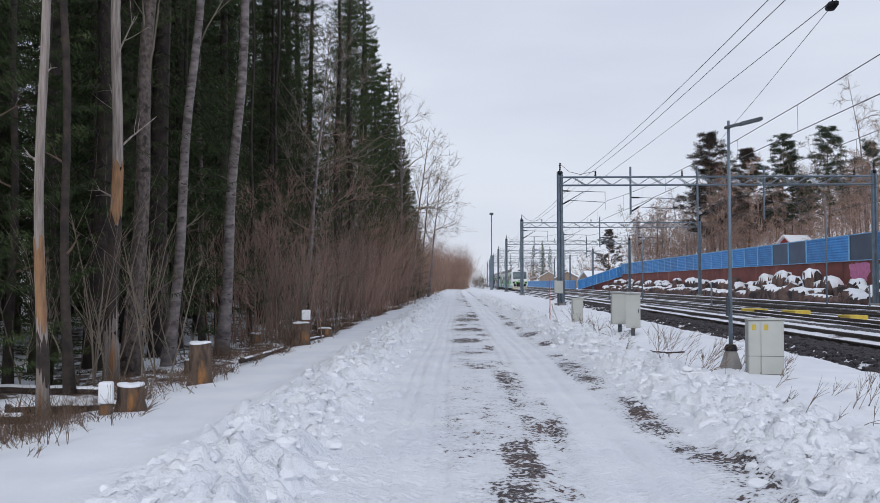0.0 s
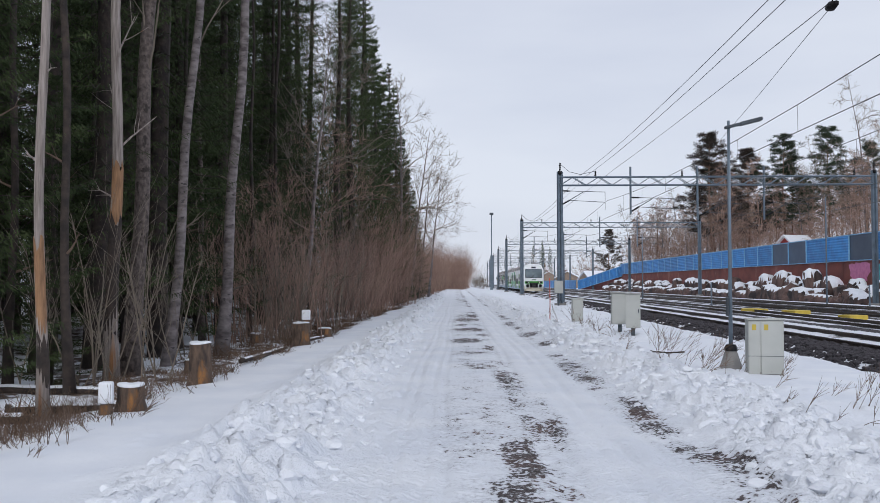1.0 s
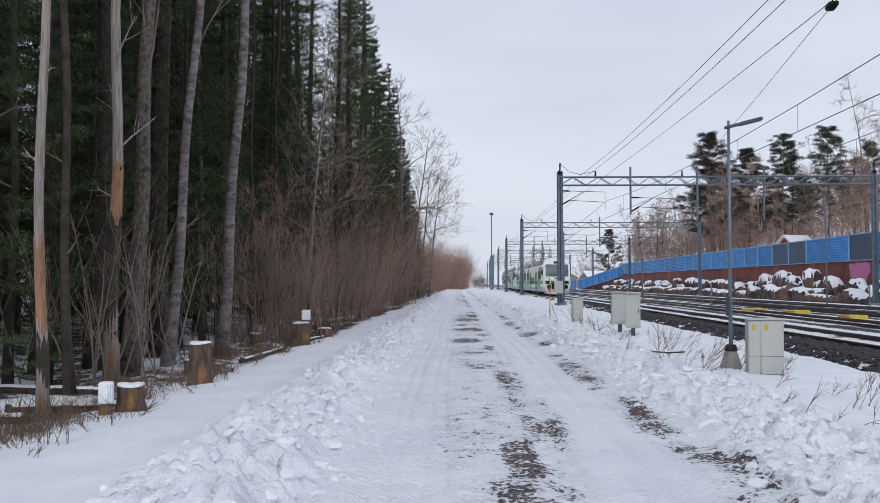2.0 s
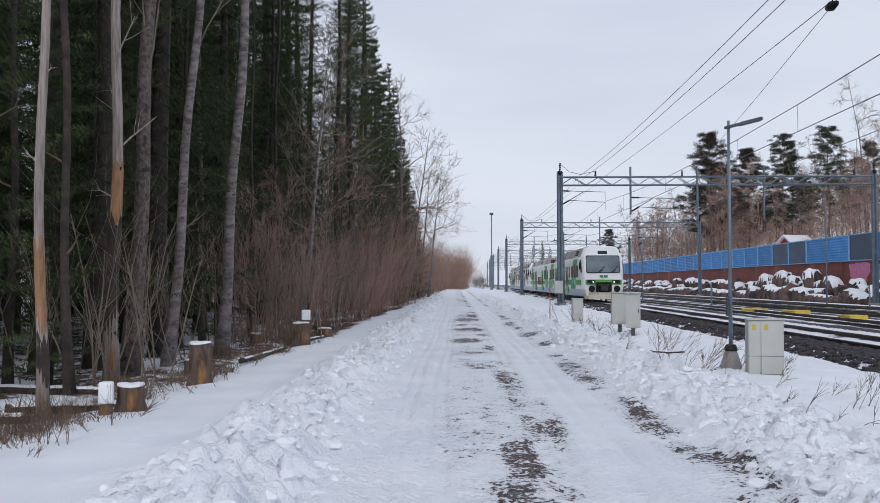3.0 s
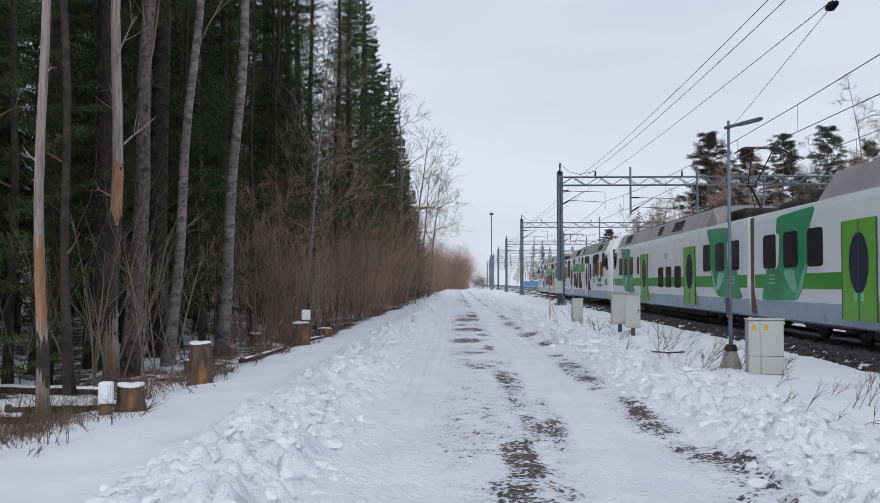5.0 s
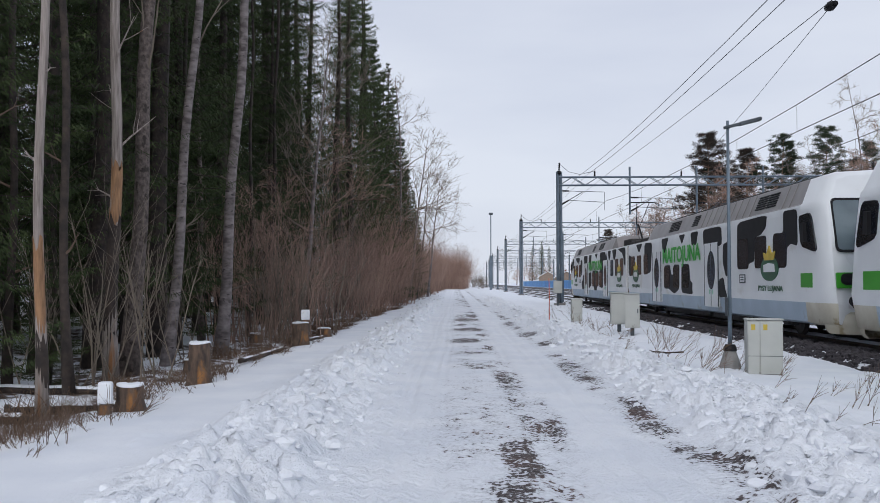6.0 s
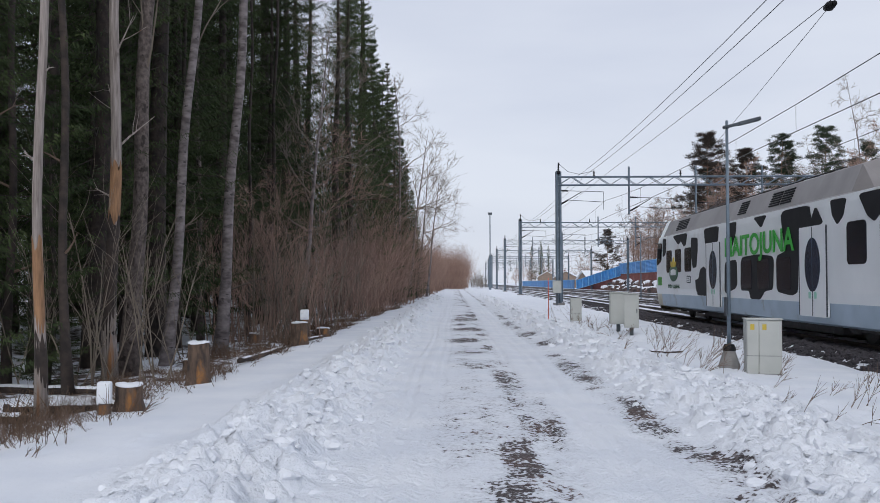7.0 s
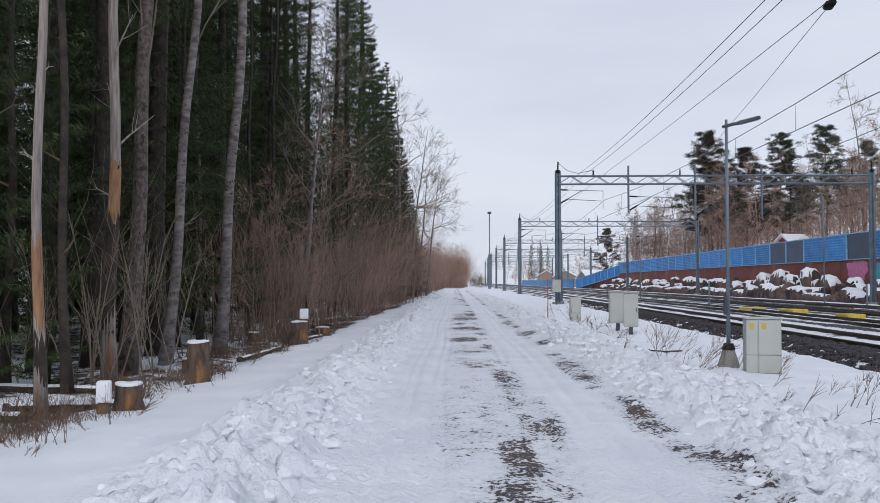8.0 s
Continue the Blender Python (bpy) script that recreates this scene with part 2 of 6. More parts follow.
def ground_z(x, y):
    """Height of the snow-covered ground."""
    x, y = np.asarray(x, float), np.asarray(y, float)
    r = x - path_x(y)
    z = 0.03 * (fbm(x * 0.5, y * 0.3) - 0.5)
    left = sstep(-1.55, -2.1, r) * sstep(-3.5, -2.5, r)
    right = sstep(1.75, 2.4, r) * sstep(4.2, 3.1, r)
    big, mid, small = chunks(x * 1.6, y * 1.6), chunks(x * 3.6 + 5, y * 3.6), chunks(x * 8 + 2, y * 8 + 3)
    heap = fbm(x * 0.9, y * 0.9, 3)
    z = z + left * (0.01 + 0.2 * (heap - 0.3) + 0.2 * big * heap + 0.16 * mid + 0.08 * small) + right * (0.01 + 0.2 * (heap - 0.28) + 0.15 * big * heap + 0.14 * mid + 0.08 * small)
    loose = sstep(-1.0, -1.7, r) * sstep(-4.4, -3.4, r) + sstep(1.4, 1.9, r) * sstep(5.6, 4.6, r)
    z = z + loose * 0.05 * small * sstep(0.45, 0.7, fbm(x * 2 + 50, y * 2, 2))
    z = z + sstep(-2.6, -3.6, r) * 0.05 * (fbm(x * 0.8, y * 0.8) - 0.3)
    # tyre ruts and packed ripples on the path
    on = sstep(1.75, 1.5, np.abs(r))
    z = z + on * (0.05 * (fbm(x * 7, y * 5, 4) - 0.5)) + sstep(-0.5, -1.1, r) * sstep(-2.2, -1.6, r) * 0.025 * small
    for c, w, d in ((-1.3, 0.05, 0.03), (-1.14, 0.05, 0.035), (-0.86, 0.05, 0.03), (-0.7, 0.05, 0.03), (0.3, 0.08, 0.03), (0.48, 0.06, 0.03), (0.85, 0.06, 0.02), (1.08, 0.06, 0.028), (1.42, 0.06, 0.035), (1.6, 0.07, 0.03)):
        z = z - on * d * (0.35 + 1.1 * fbm(x * 1.3 + 8 * c, y * 0.5, 3)) * np.exp(-((r - c - 0.04 * np.sin(y * 0.35 + c)) / w) ** 2)
    # forest floor
    f = sstep(-4.1, -5.2, x)
    z = z + f * (-0.12 + 0.22 * (fbm(x * 0.7, y * 0.7) - 0.5))
    # fall towards the ballast, cutting beside the far wall
    z = z + sstep(4.6, 6.6, x) * (-0.06 + 0.12 * (fbm(x * 0.9, y * 0.9) - 0.5)) + sstep(4.0, 5.0, x) * sstep(7.6, 6.5, x) * 0.1 * chunks(x * 2.4 + 9, y * 2.4) * sstep(0.5, 0.7, fbm(x * 0.6 + 30, y * 0.3, 3))
    z = z - sstep(7.5, 8.1, x) * sstep(30, 28, x) * 0.28
    z = z + sstep(33.5, 36, x) * 2.6 * sstep(230, 190, y) + sstep(36, 60, x) * 4.0 * sstep(240, 190, y)
    return z

# ---------------- ground ----------------
def build_ground():
    ys = [-40, -20, -8, 0, 3]
    y = 4.5
    while y < 260:
        ys.append(y)
        y *= 1.0078
    ys += [280, 320, 380, 480, 700, 1100, 1800, 3200]
    xs = [-2500, -900, -300, -120, -60, -40, -30, -24, -19, -17, -15, -14] + list(np.arange(-13, -5.3, 0.16))
    xs += list(np.arange(-5.2, -3.4, 0.09)) + list(np.arange(-3.4, 5.2, 0.042)) + list(np.arange(5.25, 8.2, 0.1)) + [8.5, 9, 12, 16, 20, 24, 27, 28, 29, 30, 31, 32, 33, 33.5, 34, 35, 36, 38, 42, 48, 55, 60, 80, 120, 300, 900, 2500]
    xs, ys = np.array(xs), np.array(ys)
    X, Y = np.meshgrid(xs, ys)
    Z = ground_z(X, Y)
    nx, ny = len(xs), len(ys)
    V = np.stack([X, Y, Z], -1).reshape(-1, 3)
    i = (np.arange(ny - 1)[:, None] * nx + np.arange(nx - 1)[None]).reshape(-1)
    F = np.stack([i, i + 1, i + nx + 1, i + nx], -1)
    me = mesh_of("ground", V.tolist(), F.tolist(), None, True)
    r = X - path_x(Y)
    g = lambda c, w: np.exp(-((r - c) / w) ** 2)
    n2 = fbm(X * 2.2, Y * 0.8 + 7, 4)
    bars = sstep(0.42, 0.62, fbm(X * 0.5 + 3, Y * 0.9, 2))
    far = sstep(11, 17, Y)
    # thin grey wash along the wheel lanes, then the bare patches where the plough scraped through
    lane = g(-0.25, 0.55) * (0.5 + 0.75 * far * bars) + g(0.35, 0.25) * (0.65 + 0.45 * bars) + g(1.66, 0.3) * (0.8 + 0.5 * bars)
    dirt = lane * (0.55 + 0.5 * sstep(0.36, 0.66, n2))
    for px, py, hw, hl, k in ((0.62, 15.0, 0.2, 1.7, 1.25), (0.12, 17.4, 0.42, 0.6, 1.2), (0.47, 8.3, 0.17, 1.1, 1.25), (0.25, 6.9, 0.35, 0.7, 0.95), (2.02, 10.7, 0.22, 1.3, 1.3), (2.3, 7.6, 0.2, 1.2, 1.15), (1.92, 16.4, 0.26, 2.0, 1.2),
                              (2.0, 23.5, 0.28, 0.8, 1.2), (0.0, 20.6, 0.45, 0.8, 1.1), (-0.08, 25, 0.5, 1.1, 1.15), (-0.2, 30.5, 0.5, 1.4, 1.15), (-0.3, 38, 0.5, 2.2, 1.1), (1.5, 34, 0.3, 3.0, 1.0), (1.75, 28, 0.3, 1.5, 1.0), (0.92, 10.6, 0.13, 2.4, 0.9), (0.05, 10.5, 0.5, 3.2, 0.68)):
        wob = 0.12 * (fbm(X * 3 + px, Y * 1.5, 2) - 0.5)
        dirt = np.maximum(dirt, (0.85 + 0.4 * sstep(0.38, 0.6, n2)) * k * np.exp(-(np.abs(X + wob - px) / (1.3 * hw)) ** 3 - (np.abs(Y - py) / (1.25 * hl)) ** 3))
    dirt = np.clip(dirt, 0, 1.3) * sstep(2.5, 2.0, np.abs(r))
    litter = sstep(-4.1, -5.0, X + 0.5 * (fbm(X * 1.1, Y * 1.1) - 0.5)) * sstep(0.36, 0.5, fbm(X * 0.9 + 40, Y * 0.9, 4))
    tread_at = sum(g(c, 0.065) for c in (-1.3, -1.14, -0.86, -0.7, 0.3, 0.48, 0.85, 1.08, 1.42, 1.6)) * sstep(0.25, 0.45, fbm(X * 0.8, Y * 0.3 + 20, 3))
    rough = 0.22 + 0.78 * sstep(-3.7, -3.0, r) * sstep(4.5, 3.7, r)
    for name, val in (("dirt", dirt), ("litter", litter), ("tread", tread_at), ("rough", rough)):
        at = me.attributes.new(name, "FLOAT", "POINT")
        at.data.foreach_set("value", val.reshape(-1).astype(np.float32))
    m = bpy.data.materials.new("snow_ground")
    m.use_nodes = True
    n, l = m.node_tree.nodes, m.node_tree.links
    bs = n["Principled BSDF"]
    bs.inputs["Roughness"].default_value = 0.75
    co = n.new("ShaderNodeTexCoord")

    def nz(scale, detail, stretch=(1, 1, 1)):
        mp = n.new("ShaderNodeMapping")
        mp.inputs["Scale"].default_value = stretch
        t = n.new("ShaderNodeTexNoise")
        t.inputs["Scale"].default_value, t.inputs["Detail"].default_value = scale, detail
        l.new(co.outputs["Object"], mp.inputs["Vector"])
        l.new(mp.outputs["Vector"], t.inputs["Vector"])
        return t.outputs["Fac"]

    def math_node(op, a, b):
        k = n.new("ShaderNodeMath")
        k.operation = op
        for s, v in zip(k.inputs, (a, b)):
            if isinstance(v, float):
                s.default_value = v
            else:
                l.new(v, s)
        return k.outputs[0]

    def mix(f, a, b):
        k = n.new("ShaderNodeMix")
        k.data_type = "RGBA"
        l.new(f, k.inputs["Factor"])
        for s, v in ((k.inputs["A"], a), (k.inputs["B"], b)):
            if isinstance(v, tuple):
                s.default_value = (*v, 1)
            else:
                l.new(v, s)
        return k.outputs["Result"]

    def attr(name):
        k = n.new("ShaderNodeAttribute")
        k.attribute_name = name
        return k.outputs["Fac"]

    white = ramp(n, [(0.35, (0.74, 0.77, 0.83)), (0.65, (0.83, 0.85, 0.89))])
    l.new(nz(0.9, 6), white.inputs["Fac"])
    gravel = ramp(n, [(0.3, (0.03, 0.017, 0.015)), (0.55, (0.095, 0.05, 0.04)), (0.78, (0.34, 0.29, 0.28))])
    l.new(nz(22, 6), gravel.inputs["Fac"])
    leaves = ramp(n, [(0.3, (0.025, 0.018, 0.014)), (0.6, (0.085, 0.05, 0.034)), (0.8, (0.19, 0.115, 0.07))])
    l.new(nz(14, 6), leaves.inputs["Fac"])
    streak = math_node("ADD", math_node("MULTIPLY", nz(3.2, 10, (1.2, 1.25, 1)), 0.42), math_node("MULTIPLY", nz(19, 8, (1.1, 1, 1)), 0.58))
    wet = math_node("ADD", math_node("MULTIPLY", attr("dirt"), 0.295), math_node("MULTIPLY", streak, 1.15))
    sm = ramp(n, [(0.72, (0, 0, 0)), (0.97, (0.85, 0.85, 0.85))])
    l.new(wet, sm.inputs["Fac"])
    dm = ramp(n, [(0.875, (0, 0, 0)), (0.93, (1, 1, 1))])
    l.new(wet, dm.inputs["Fac"])
    stone = ramp(n, [(0.3, (0.018, 0.015, 0.017)), (0.54, (0.06, 0.044, 0.043)), (0.78, (0.3, 0.28, 0.29))])
    l.new(nz(30, 6), stone.inputs["Fac"])
    br = ramp(n, [(0.5, (0, 0, 0)), (0.6, (1, 1, 1))])
    l.new(nz(0.8, 3), br.inputs["Fac"])
    lm = ramp(n, [(0.6, (0, 0, 0)), (0.68, (1, 1, 1))])
    l.new(math_node("ADD", math_node("MULTIPLY", attr("litter"), 0.36), math_node("MULTIPLY", nz(5, 8), 0.6)), lm.inputs["Fac"])
    c = mix(sm.outputs["Color"], white.outputs["Color"], (0.5, 0.51, 0.55))
    c = mix(dm.outputs["Color"], c, mix(br.outputs["Color"], stone.outputs["Color"], gravel.outputs["Color"]))
    c = mix(lm.outputs["Color"], c, leaves.outputs["Color"])
    l.new(c, bs.inputs["Base Color"])
    bp = n.new("ShaderNodeBump")
    bp.inputs["Strength"].default_value, bp.inputs["Distance"].default_value = 0.8, 0.045
    tread = n.new("ShaderNodeTexWave")
    tread.bands_direction, tread.inputs["Scale"].default_value = "Y", 3.2
    tread.inputs["Distortion"].default_value, tread.inputs["Detail"].default_value, tread.inputs["Detail Scale"].default_value = 0.5, 2.0, 2.0
    l.new(co.outputs["Object"], tread.inputs["Vector"])
    relief = math_node("MULTIPLY", attr("rough"), math_node("ADD", nz(16, 10), math_node("MULTIPLY", nz(48, 5), 0.45)))
    l.new(math_node("ADD", relief, math_node("MULTIPLY", math_node("MULTIPLY", tread.outputs["Fac"], attr("tread")), 0.22)), bp.inputs["Height"])
    l.new(bp.outputs["Normal"], bs.inputs["Normal"])
    me.materials.append(m)
    return thing("ground", "snow-covered ground with a ploughed gravel path and leaf litter", "ground", kind="structure", data=me)


build_ground()


def snow_clods():
    """Ploughed clods on both banks of the path."""
    rs = np.random.RandomState(3)
    bm0 = bmesh.new()
    bmesh.ops.create_icosphere(bm0, subdivisions=2, radius=1)
    sv = np.array([v.co[:] for v in bm0.verts])
    sf = np.array([[v.index for v in f.verts] for f in bm0.faces])
    bm0.free()
    V, F, off = [], [], 0
    for side, lo, hi, count in ((-1, 1.35, 3.4, 1900), (1, 1.65, 4.1, 2600)):
        for _ in range(count):
            y = 4.6 * math.exp(rs.rand() * math.log(95 / 4.6))
            r = side * (lo + (hi - lo) * (0.75 * rs.beta(1.6, 2.0) + 0.25 * rs.rand()))
            x = path_x(y) + r
            s = 0.014 + 0.075 * rs.rand() ** 4 + 0.001 * y * rs.rand()
            o = rs.rand(2) * 99
            d = 1 + 0.9 * (vnoise(sv[:, 0] * 1.9 + sv[:, 2] + o[0], sv[:, 1] * 1.9 + sv[:, 2] * 1.3 + o[1]) - 0.5)
            for _c in range(5):
                nrm = rs.normal(0, 1, 3)
                nrm /= np.linalg.norm(nrm)
                dd = sv @ nrm
                d = np.where(dd * d > 0.62, 0.62 / np.maximum(dd, 0.3), d)
            a = rs.rand() * 6.28
            p = sv * d[:, None] * s * np.array([1.2 + 0.5 * rs.rand(), 1, 0.62 + 0.25 * rs.rand()])
            p = np.stack([p[:, 0] * math.cos(a) - p[:, 1] * math.sin(a), p[:, 0] * math.sin(a) + p[:, 1] * math.cos(a), p[:, 2]], -1)
            V.append(p + np.array([x, y, float(ground_z(x, y)) - 0.2 * s]))
            F.append(sf + off)
            off += len(sv)
    me = mesh_of("snow_clods", np.concatenate(V).tolist(), np.concatenate(F).tolist(), "snow")
    thing("snow_clods", "white ploughed snow clods heaped along the path banks", "snow", kind="stuff", data=me)


snow_clods()

# ---------------- railway ----------------
TRACKS = (10.2, 14.7, 19.3, 23.9)
RAIL_TOP = 0.15


def build_tracks():
    rs = np.random.RandomState(8)
    xs = np.concatenate([[7.2, 7.5, 7.8], np.arange(8.0, 28.2, 0.2), [28.6, 29.2, 30]])
    ys = [-30, -10, 0]
    y = 6.0
    while y < 400:
        ys.append(y)
        y *= 1.02
    ys += [500, 900]
    ys = np.array(ys)
    X, Y = np.meshgrid(xs, ys)
    Z = 0.03 - 0.38 * sstep(8.5, 7.5, X) - 0.3 * sstep(28, 29.5, X) + 0.06 * (fbm(X * 2, Y * 2) - 0.5)
    for i in range(3):
        c = (TRACKS[i] + TRACKS[i + 1]) / 2
        Z = Z - 0.08 * np.exp(-((X - c) / 0.5) ** 2)
    d = np.min(np.abs(X[..., None] - np.array(TRACKS)), -1)
    edge = np.exp(-((d - 1.55) / 0.3) ** 2)
    sn = 0.80 + 0.18 * np.exp(-(d / 0.5) ** 2) + 0.3 * np.exp(-((d - 2.25) / 0.5) ** 2) - 0.42 * edge - 0.35 * np.exp(-((d - 0.76) / 0.16) ** 2) + 0.5 * (fbm(X * 1.2, Y * 0.25) - 0.5)
    near = sstep(9.05, 8.75, X)
    sn = sn * (1 - near) + near * (0.66 + 0.75 * (fbm(X * 2.6, Y * 2.6, 3) - 0.5)) + 0.3 * sstep(8.2, 7.7, X) + 0.3 * sstep(26, 27, X)
    nx, ny = len(xs), len(ys)
    i = (np.arange(ny - 1)[:, None] * nx + np.arange(nx - 1)[None]).reshape(-1)
    me = mesh_of("ballast_bed", np.stack([X + bend(Y), Y, Z], -1).reshape(-1, 3).tolist(), np.stack([i, i + 1, i + nx + 1, i + nx], -1).tolist(), None, True)
    at = me.attributes.new("snow", "FLOAT", "POINT")
    at.data.foreach_set("value", sn.reshape(-1).astype(np.float32))
    m = M["ballast"].copy()
    m.name = "ballast_snowy"
    n, l = m.node_tree.nodes, m.node_tree.links
    bs = n["Principled BSDF"]
    old = bs.inputs["Base Color"].links[0].from_socket
    a = n.new("ShaderNodeAttribute")
    a.attribute_name = "snow"
    t = n.new("ShaderNodeTexNoise")
    t.inputs["Scale"].default_value, t.inputs["Detail"].default_value = 3.5, 8
    k = n.new("ShaderNodeMath")
    k.operation = "MULTIPLY_ADD"
    k.inputs[1].default_value = 0.6
    co = n.new("ShaderNodeTexCoord")
    l.new(co.outputs["Object"], t.inputs["Vector"])
    l.new(t.outputs["Fac"], k.inputs[0])
    l.new(a.outputs["Fac"], k.inputs[2])
    r = ramp(n, [(0.92, (0, 0, 0)), (1.0, (1, 1, 1))])
    l.new(k.outputs[0], r.inputs["Fac"])
    mx = n.new("ShaderNodeMix")
    mx.data_type = "RGBA"
    l.new(r.outputs["Color"], mx.inputs["Factor"])
    l.new(old, mx.inputs["A"])
    mx.inputs["B"].default_value = (0.78, 0.8, 0.85, 1)
    l.new(mx.outputs["Result"], bs.inputs["Base Color"])
    me.materials.append(m)
    thing("ballast_bed", "dark crushed-stone ballast with strips of snow", "track bed", kind="structure", data=me)

    # loose stones on the near shoulder
    bm0 = bmesh.new()
    bmesh.ops.create_icosphere(bm0, subdivisions=1, radius=1)
    sv = np.array([v.co[:] for v in bm0.verts])
    sf = np.array([[v.index for v in f.verts] for f in bm0.faces])
    bm0.free()
    V, F, off = [], [], 0
    for _ in range(5000):
        y = 14 * math.exp(rs.rand() * math.log(75 / 14))
        x = 7.55 + 1.7 * rs.rand() ** 1.1
        s = 0.035 + 0.07 * rs.rand() ** 2
        z = 0.03 - 0.38 * float(sstep(8.5, 7.5, x))
        V.append(sv * (0.7 + 0.6 * rs.rand(12, 1)) * s * np.array([1.2, 1, 0.8]) + np.array([x, y, z + 0.01]))
        F.append(sf + off)
        off += 12
    thing("ballast_stones", "dark grey crushed stones on the track shoulder", "gravel", kind="stuff",
          data=mesh_of("ballast_stones", np.concatenate(V).tolist(), np.concatenate(F).tolist(), "ballast"))

    prof = [(-0.07, -0.17), (0.07, -0.17), (0.07, -0.15), (0.012, -0.13), (0.012, -0.04), (0.036, -0.03), (0.036, 0), (-0.036, 0), (-0.036, -0.03), (-0.012, -0.04), (-0.012, -0.13), (-0.07, -0.15)]
    yy = [-40, 0, 30, 40, 50, 60, 70, 85, 100, 130, 160, 260, 400, 800]
    V = [(px + float(bend(y)), y, pz) for y in yy for px, pz in prof]
    k = len(prof)
    F = [(i * k + j, i * k + (j + 1) % k, (i + 1) * k + (j + 1) % k, (i + 1) * k + j) for i in range(len(yy) - 1) for j in range(k)]
    me = mesh_of("rail", V, F, "rail")
    me.materials.append(M["rail_top"])
    for p in me.polygons:
        if p.index % k == 6:
            p.material_index = 1
    for c in TRACKS:
        tr = thing("railway_track", "steel rails on concrete sleepers half buried in snow", "track", (c, 0, RAIL_TOP), group="railway tracks")
        for s in (-0.78, 0.78):
            ob = part_mesh("rail", me, "rail", tr)
            ob.location.x = s
        sl = sleeper_mesh()
        near = 0
        y = 15.0
        while y < 90 and near < 120:
            ob = part_mesh("sleeper", sl, "sleeper", tr)
            ob.location = (float(bend(y)), y, -0.125)
            y += 0.61
            near += 1


SL = []


def sleeper_mesh():
    if not SL:
        V = [(x, y, z) for x, zt in ((-1.3, 0.0), (-0.5, 0.0), (0, -0.03), (0.5, 0.0), (1.3, 0.0)) for y, z in ((-0.14, -0.12), (0.14, -0.12), (0.11, zt), (-0.11, zt))]
        F = [(i * 4 + j, i * 4 + (j + 1) % 4, i * 4 + 4 + (j + 1) % 4, i * 4 + 4 + j) for i in range(4) for j in range(4)] + [(3, 2, 1, 0), (16, 17, 18, 19)]
        SL.append(mesh_of("sleeper", V, F, "sleeper"))
    return SL[0]


build_tracks()


def lattice(V, F, p0, p1, h, r=0.035, n=12):
    """A truss beam from p0 to p1: four chords and zigzag bracing."""
    p0, p1 = Vector(p0), Vector(p1)
    w = 0.22
    for dy in (-w, w):
        for dz in (0, -h):
            o = Vector((0, dy, dz))
            add_tube(V, F, [p0 + o, p1 + o], r, 4)
    for i in range(n):
        a, b = p0.lerp(p1, i / n), p0.lerp(p1, (i + 1) / n)
        for dy in (-w, w):
            t, u = (0, -h) if i % 2 else (-h, 0)
            add_tube(V, F, [a + Vector((0, dy, t)), b + Vector((0, dy, u))], r * 0.6, 4)


def insulator(V, F, p0, p1):
    """A ribbed insulator between two points."""
    p0, p1 = Vector(p0), Vector(p1)
    k = 9
    add_tube(V, F, [p0.lerp(p1, i / (k - 1)) for i in range(k)], [0.035 if i % 2 else 0.085 for i in range(k)], 8)


